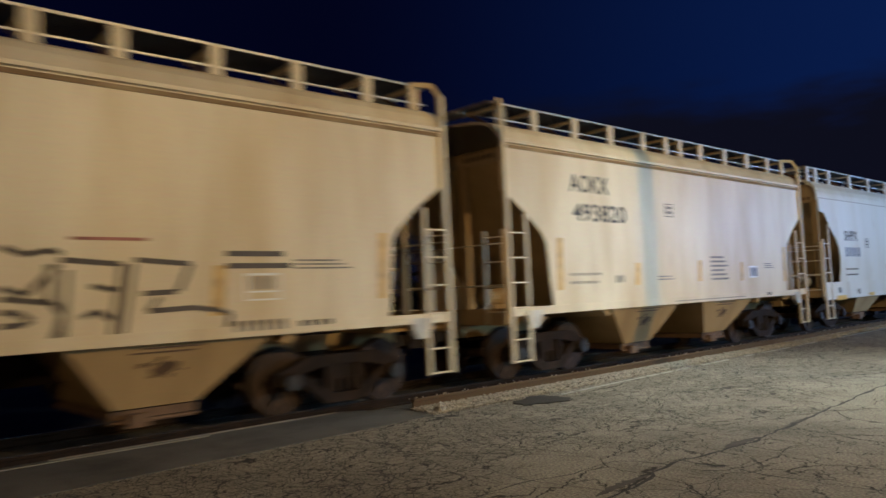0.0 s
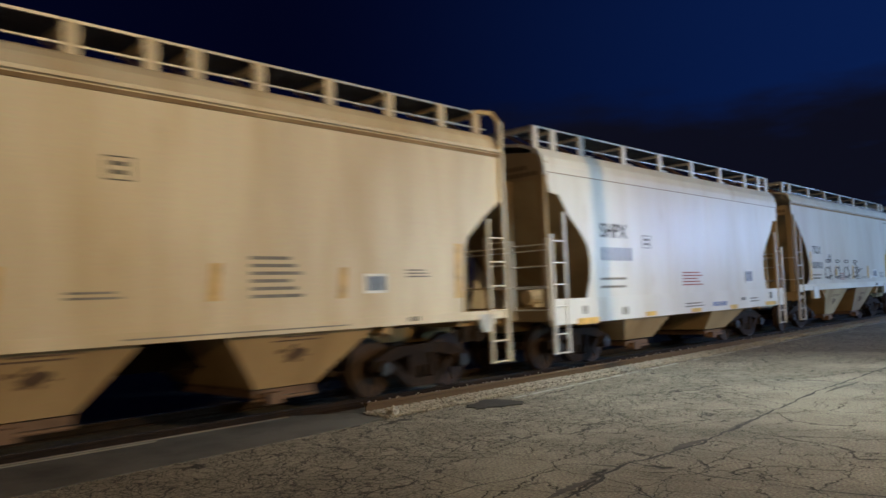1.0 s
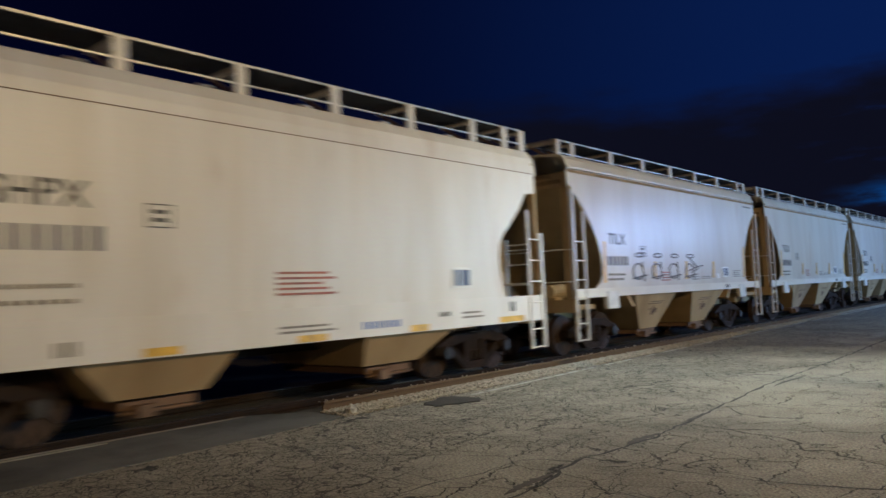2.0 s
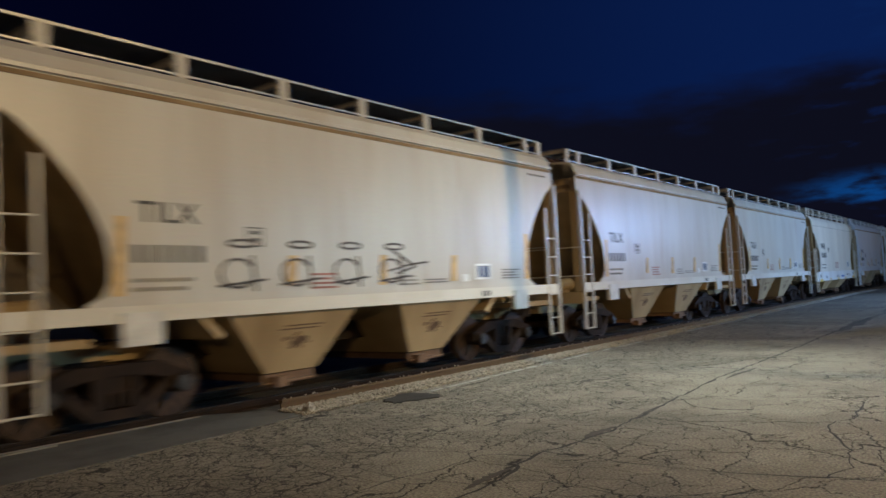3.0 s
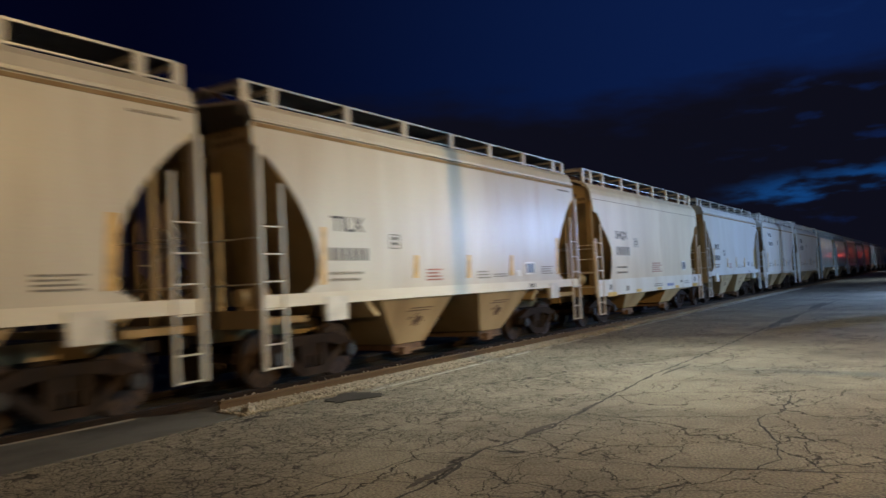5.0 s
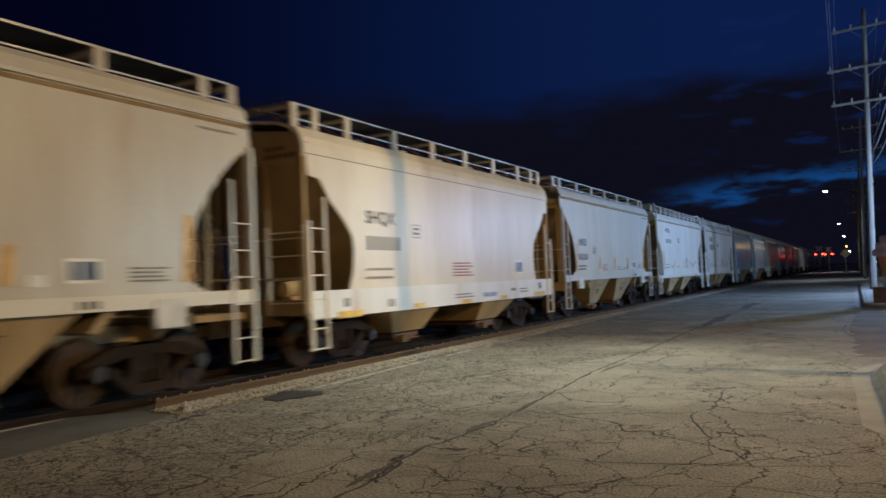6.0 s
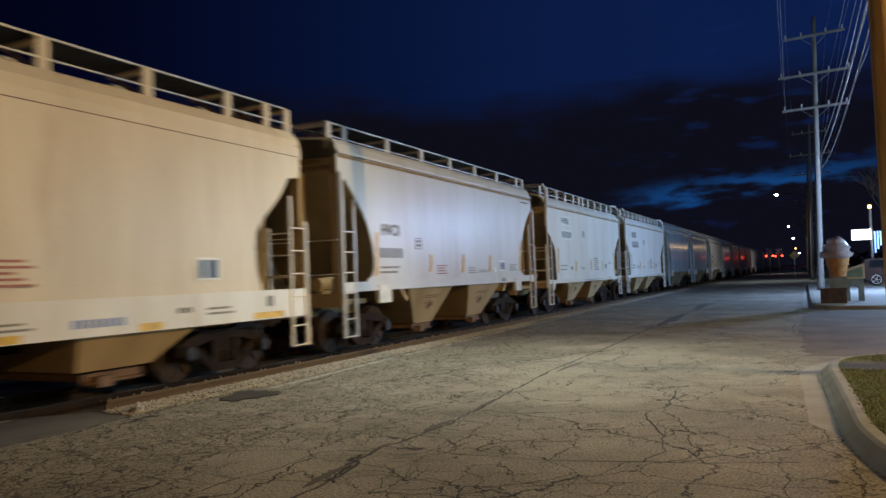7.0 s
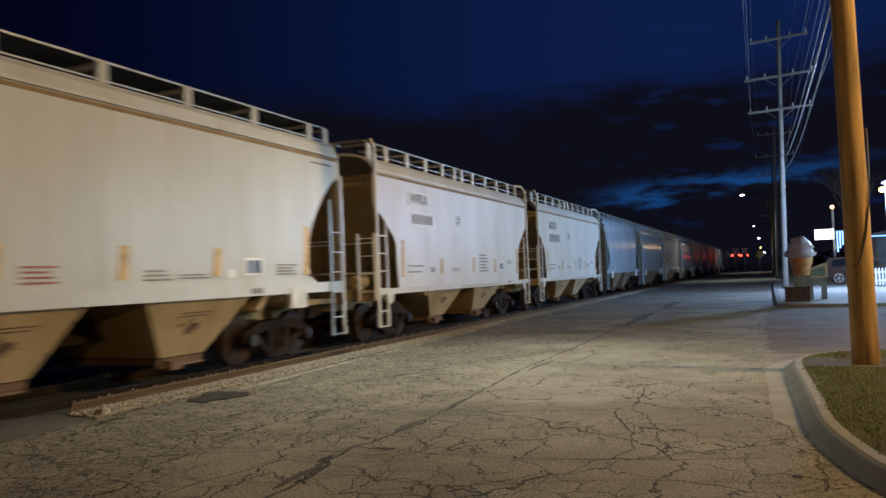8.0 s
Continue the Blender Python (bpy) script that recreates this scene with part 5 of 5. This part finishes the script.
def cream_sign():
    s = empty("ice_cream_sign", pose(1.15, 31.4, 0.13), "giant ice cream cone sign with purple swirls on a planter", "sign")

    def swirl(bm):
        rings = []
        n = 44
        for i in range(n):
            t = i / (n - 1)
            z = 1.68 + 0.74 * t
            lobe = abs(math.sin(t * math.pi * 2.6 + 0.5))
            r = (0.53 * math.sqrt(max(0.0, 1 - t * t)) + 0.01) * (0.78 + 0.24 * lobe)
            rings.append([bm.verts.new((r * (1 + 0.05 * math.sin(4 * a * 0.2618 + 9 * t)) * math.cos(a * 0.2618), r * math.sin(a * 0.2618), z + 0.05 * math.sin(a * 0.2618 + 20 * t))) for a in range(24)])
        for a, b in zip(rings, rings[1:]):
            for j in range(24):
                bm.faces.new((a[j], a[(j + 1) % 24], b[(j + 1) % 24], b[j]))
        bm.faces.new(rings[0])
        bm.faces.new(rings[-1][::-1])
    part("swirl", swirl, SCOOP, s, "pale lilac swirl of ice cream", smooth=True)
    part("cone", lambda bm: (bmesh.ops.create_cone(bm, cap_ends=True, segments=24, radius1=0.27, radius2=0.36, depth=0.44, matrix=Matrix.Translation((0, 0, 1.18))),
                             bmesh.ops.create_cone(bm, cap_ends=True, segments=24, radius1=0.38, radius2=0.41, depth=0.26, matrix=Matrix.Translation((0, 0, 1.54))),
                             bmesh.ops.create_cone(bm, cap_ends=True, segments=24, radius1=0.40, radius2=0.40, depth=0.04, matrix=Matrix.Translation((0, 0, 1.40)))), WAFER, s, "orange wafer cone cup")
    part("pedestal", lambda bm: box(bm, -0.28, 0.28, -0.2, 0.2, 0.55, 0.97), BOARD_GREY, s)
    pl = empty("planter", pose(0.95, 31.1, 0.13), "reddish brick planter under the sign", "planter")
    part("planter_box", lambda bm: (box(bm, -0.42, 0.42, -0.35, 0.35, 0, 0.5), box(bm, -0.45, 0.45, -0.38, 0.38, 0.5, 0.55)), BRICK, pl)
    b = empty("menu_board", pose(1.70, 32.4, 0.13), "cream-framed green board on a grey arched stand", "sign")
    part("stand", lambda bm: prism(bm, [(-0.33, 0), (-0.14, 0), (-0.14, 0.5), (0, 0.68), (0.14, 0.5), (0.14, 0), (0.33, 0), (0.33, 0.85), (-0.33, 0.85)], -0.15, 0.15, "y"), BOARD_GREY, b)
    part("board_frame", lambda bm: prism(bm, [(-0.36, 0.84), (0.38, 0.84), (0.38, 1.42), (-0.36, 1.16)], -0.18, 0.1, "y"), CREAM_BOARD, b)
    part("board_panel", lambda bm: prism(bm, [(-0.28, 0.91), (0.30, 0.91), (0.30, 1.3), (-0.28, 1.1)], -0.2, -0.17, "y"), BOARD_GREEN, b)


cream_sign()


def parked_suv(x, y):
    c = empty("parked_car", pose(x, y, 0.13), "dark maroon parked car with silver rims", "car")
    body = [(-2.2, 0.35), (2.2, 0.35), (2.25, 0.8), (2.1, 1.0), (1.1, 1.08), (0.5, 1.62), (-1.9, 1.66), (-2.2, 1.1), (-2.28, 0.7)]
    part("body", lambda bm: prism(bm, body, -0.88, 0.88, "y"), MAROON, c)
    for y0 in (-0.895, 0.875):
        part("window", lambda bm: prism(bm, [(-1.8, 1.1), (-0.5, 1.1), (-0.5, 1.55), (-1.7, 1.55)], y0, y0 + 0.02, "y"), GLASS, c)
        part("window", lambda bm: prism(bm, [(-0.4, 1.1), (0.85, 1.1), (0.42, 1.55), (-0.4, 1.55)], y0, y0 + 0.02, "y"), GLASS, c)
    for wx in (-1.4, 1.4):
        for wy in (-0.86, 0.66):
            w = part("tyre", lambda bm: bmesh.ops.create_cone(bm, cap_ends=True, segments=24, radius1=0.37, radius2=0.37, depth=0.22, matrix=Matrix.Translation((wx, wy + 0.1, 0.37)) @ Matrix.Rotation(radians(90), 4, "X")), TYRE, c)

            def rim(bm):
                for j in range(5):
                    t = j * 1.2566
                    bar(bm, (wx, wy - 0.025, 0.37), (wx + 0.25 * math.cos(t), wy - 0.025, 0.37 + 0.25 * math.sin(t)), 0.09, 0.02)
                for j in range(16):
                    t = j * 0.3927
                    bar(bm, (wx + 0.26 * math.cos(t), wy - 0.02, 0.37 + 0.26 * math.sin(t)), (wx + 0.26 * math.cos(t + 0.3927), wy - 0.02, 0.37 + 0.26 * math.sin(t + 0.3927)), 0.03)
            part("rim", rim, RIM, w)
    part("tail_light", lambda bm: box(bm, -2.27, -2.2, -0.85, -0.6, 0.85, 1.1), TAIL, c)


parked_suv(5.4, 53.5)


def picket_fence(x0, x1, y):
    f = empty("picket_fence", pose(0, y, 0.13), "low white picket fence beside the lot", "fence")
    for z in (0.3, 0.75):
        part("fence_rail", lambda bm: box(bm, x0, x1, 0.02, 0.06, z - 0.04, z + 0.04), PLACARD, f)
    n = int((x1 - x0) / 0.16)
    for i in range(n):
        part("picket", lambda bm: prism(bm, [(-0.045, 0.05), (0.045, 0.05), (0.045, 0.92), (0, 1.0), (-0.045, 0.92)], -0.02, 0.015, "y"), PLACARD, f, key="picket").location = (x0 + 0.08 + 0.16 * i, 0, 0)


picket_fence(5.3, 12.0, 47.0)


def shop():
    s = empty("shop", pose(0, 0, 0), "low dark shop with a lit blue eave line", "shop")
    part("wall", lambda bm: box(bm, 6.6, 16.0, 56.5, 64, 0.1, 3.1), SHOP_WALL, s)
    part("roof", lambda bm: prism(bm, [(6.2, 3.1), (16.4, 3.1), (16.4, 3.25), (11.3, 4.2), (6.2, 3.25)], 56.0, 64.5, "y"), ROOFING, s)
    part("eave_light", lambda bm: box(bm, 6.2, 16.4, 55.94, 55.99, 3.06, 3.12), BLUE_LINE, s, "blue-white light strip")
    for x in (7.4, 9.6, 11.8, 14.0):
        w = part("window", lambda bm: box(bm, x, x + 1.4, 56.44, 56.5, 1.0, 2.3), GLASS, s)
        part("frame", lambda bm: [box(bm, x + a, x + b, 56.40, 56.46, c, d) for a, b, c, d in ((-0.06, 0, 0.94, 2.36), (1.4, 1.46, 0.94, 2.36), (0, 1.4, 0.94, 1.0), (0, 1.4, 2.3, 2.36), (0.68, 0.72, 1.0, 2.3))], PLACARD, w)
    for i in range(9):
        b = part("bulb", lambda bm: bmesh.ops.create_uvsphere(bm, u_segments=8, v_segments=6, radius=0.14), BULB, s, "warm glowing bulb", key="bulb")
        b.location = (6.1, 56.6 + 0.9 * i, 3.35)
    g = empty("lit_sign", pose(3.95, 60.0, 0), "glowing white sign box on a steel post", "sign")
    part("post", lambda bm: bar(bm, (0.45, 0, 0), (0.45, 0, 5.2), 0.16, None, 10), GALV, g)
    part("sign_box", lambda bm: box(bm, -0.75, 0.42, -0.15, 0.15, 3.15, 3.85), SIGN_GLOW, g, "glowing white sign face")
    for i in range(5):
        part("neon_tube", lambda bm: box(bm, 0.62 + 0.17 * i, 0.70 + 0.17 * i, -0.05, 0.05, 2.2 + 0.25 * (i % 3), 3.7), BLUE_LINE, g)
    # a bare tree over the lot
    rng = random.Random(12)
    t = empty("bare_tree", pose(5.6, 62.0, 0.13), "leafless tree beside the lit sign", "tree")
    part("trunk", lambda bm: bar(bm, (0, 0, 0), (0.1, 0, 2.4), 0.34, 0.24, 10), BARK, t)

    def limbs(bm):
        def grow(p, d, r, depth):
            q = p + d
            bar(bm, p, q, 2 * r, 1.3 * r, 5)
            if depth:
                for _ in range(3):
                    e = (d + Vector((rng.uniform(-.7, .7), rng.uniform(-.7, .7), rng.uniform(-.1, .5))) * d.length) * 0.62
                    grow(q, e, r * 0.6, depth - 1)
        grow(Vector((0.1, 0, 2.3)), Vector((0.05, 0, 1.5)), 0.11, 5)
    part("branches", limbs, BARK, t)


shop()


def lamp_post(x, y, z):
    p = empty("lamp_post", pose(x, y, 0), "thin post with an orange sodium lamp", "lamp post", "orange lamp posts")
    part("post", lambda bm: bar(bm, (0, 0, 0), (0, 0, z), 0.18, 0.12, 10), IRON, p)
    part("lamp_head", lambda bm: bmesh.ops.create_uvsphere(bm, u_segments=12, v_segments=8, radius=0.22, matrix=Matrix.Translation((-0.15, 0, z))), ORANGE_GLOW, p, "glowing orange lamp")


# invented post, kept out of view, that carries the added blue lamp
added_post = empty("lamp_post", pose(5.6, 43.0, 0.13), "added steel lamp post out of view beside the lot", "lamp post")
part("post", lambda bm: bar(bm, (0, 0, 0), (0, 0, 5.3), 0.2, 0.12, 10), GALV, added_post)
part("lamp_head", lambda bm: box(bm, -0.2, 0.2, -0.5, 0.1, 5.22, 5.32), GALV, added_post)
lamp_post(8.95, 70.0, 7.2)
lamp_post(8.2, 110.0, 8.6)


def crossing_signal(x, y, flip):
    c = empty("crossing_signal", pose(x, y, 0), "railway crossing mast with lit red lamps", "crossing signal", "crossing signals")
    part("mast", lambda bm: bar(bm, (0, 0, 0), (0, 0, 4.6), 0.14, None, 10), GALV, c)
    part("lamp_bar", lambda bm: box(bm, -0.7, 0.7, -0.06, 0.02, 3.2, 3.28), IRON, c)
    for q in (-0.55, 0.55):
        d = part("lamp_hood", lambda bm: bmesh.ops.create_cone(bm, cap_ends=True, segments=16, radius1=0.28, radius2=0.28, depth=0.05, matrix=Matrix.Translation((q, -0.05, 3.24)) @ Matrix.Rotation(radians(90), 4, "X")), IRON, c)
        part("red_lens", lambda bm: bmesh.ops.create_cone(bm, cap_ends=True, segments=16, radius1=0.15, radius2=0.15, depth=0.06, matrix=Matrix.Translation((q, -0.1, 3.24)) @ Matrix.Rotation(radians(90), 4, "X")), RED_GLOW, d, "lit red lens")
    for a in (40, -40):
        part("crossbuck_blade", lambda bm: box(bm, -0.6, 0.6, -0.08, -0.05, -0.11, 0.11), PLACARD, c).matrix_local = pose(0, 0, 4.1, 0, a, 0)
    part("gate_arm", lambda bm: box(bm, 0.1 * flip, 5.0 * flip, 0.05, 0.12, 1.1, 1.22), RED_INK, c)


crossing_signal(-5.1, 141.0, 1)
crossing_signal(-3.9, 150.0, 1)
setting("crossing_street", lambda bm: prism(bm, [(-7.7, 142), (60, 142), (60, 149), (-7.7, 149)], -0.1, 0.008, "z"), CONCRETE, "pale lit street across the road", "road")


def road_sign(x, y):
    r = empty("road_sign", pose(x, y, 0), "small yellow diamond warning sign on a post", "road sign")
    part("post", lambda bm: bar(bm, (0, 0, 0), (0, 0, 2.6), 0.06), GALV, r)
    part("plate", lambda bm: box(bm, -0.4, 0.4, -0.05, -0.03, -0.4, 0.4), YELLOW, r).matrix_local = pose(0, 0, 2.7, 0, 45, 0)


road_sign(-0.9, 100.0)
for x, y, z, r, warm in ((1.45, 219.0, 8.9, 0.25, 0), (-2.6, 300.0, 11.0, 0.25, 0), (-2.4, 330.0, 8.0, 0.25, 1), (-1.4, 400, 7, 0.3, 0), (-3.6, 400, 5.5, 0.3, 1), (60, 700, 14, 0.6, 1), (-110, 47, 4.2, 0.25, 0), (-112, 40, 3.0, 0.2, 0), (-115, 62, 3.6, 0.2, 1)):
    d = empty("distant_lamp", pose(x, y, 0), "small far street lamp on a thin post", "street lamp", "far street lamps")
    part("lamp_head", lambda bm: bmesh.ops.create_uvsphere(bm, u_segments=10, v_segments=6, radius=r), ORANGE_GLOW if warm else LED, d).location = (0, 0, z)
    part("post", lambda bm: bar(bm, (0, 0, 0), (0, 0, z - r), 0.1), IRON, d)


def far_shop():
    f = empty("far_shop", pose(-60, 14, 0), "dark low building with a string of small lights", "shop")
    part("wall", lambda bm: box(bm, -6, 0, -3, 14, -0.1, 3.2), SHOP_WALL, f)
    part("roof", lambda bm: prism(bm, [(-6.3, 3.2), (0.3, 3.2), (0.3, 3.35), (-3, 4.4), (-6.3, 3.35)], -3.3, 14.3, "y"), ROOFING, f)
    for i in range(14):
        part("bulb", lambda bm: bmesh.ops.create_uvsphere(bm, u_segments=8, v_segments=6, radius=0.06), LED, f, key="small_bulb").location = (0.4, -2.5 + 1.1 * i, 2.9 - 0.25 * math.sin(i * 1.3))
    part("blue_sign", lambda bm: box(bm, 0.01, 0.12, -1.5, -0.2, 3.6, 4.2), CYAN, f, "lit cyan sign")
    part("window", lambda bm: box(bm, 0.01, 0.06, 3.0, 4.0, 0.9, 1.5), DIM_BLUE, f, "dim blue shop window")


far_shop()


def treeline(bm):
    rng = random.Random(3)
    for _ in range(5200):
        y = rng.uniform(-60, 900)
        x = -70 + rng.gauss(0, 6) if rng.random() < 0.8 else rng.uniform(8, 60)
        if x > 0:
            y = rng.uniform(230, 900)
        z = abs(rng.gauss(0, 1)) * 2.6
        s = rng.uniform(0.6, 1.8)
        v = [bm.verts.new((x + rng.uniform(-s, s), y + rng.uniform(-s, s), max(-0.2, z + rng.uniform(-s, s)))) for _ in range(4)]
        for f in ((0, 1, 2), (0, 2, 3), (0, 1, 3)):
            bm.faces.new([v[j] for j in f])


tagged(part("far_trees", treeline, LEAF), "dark far trees beyond the line", "trees", kind="stuff")


# ---- what moves ----
def motions():
    for car, y in CARS:
        walk(car, [(t, pose(TRACK_X, y - SPEED * t, 0)) for t in (0, 2, 4, 6, 8)])
    turn = math.degrees(SPEED / 0.457)
    for w, y in AXLES:
        walk(w, [(i / 30, pose(0, y, RAIL_Z + 0.457, turn * i / 30)) for i in range(241)])


motions()
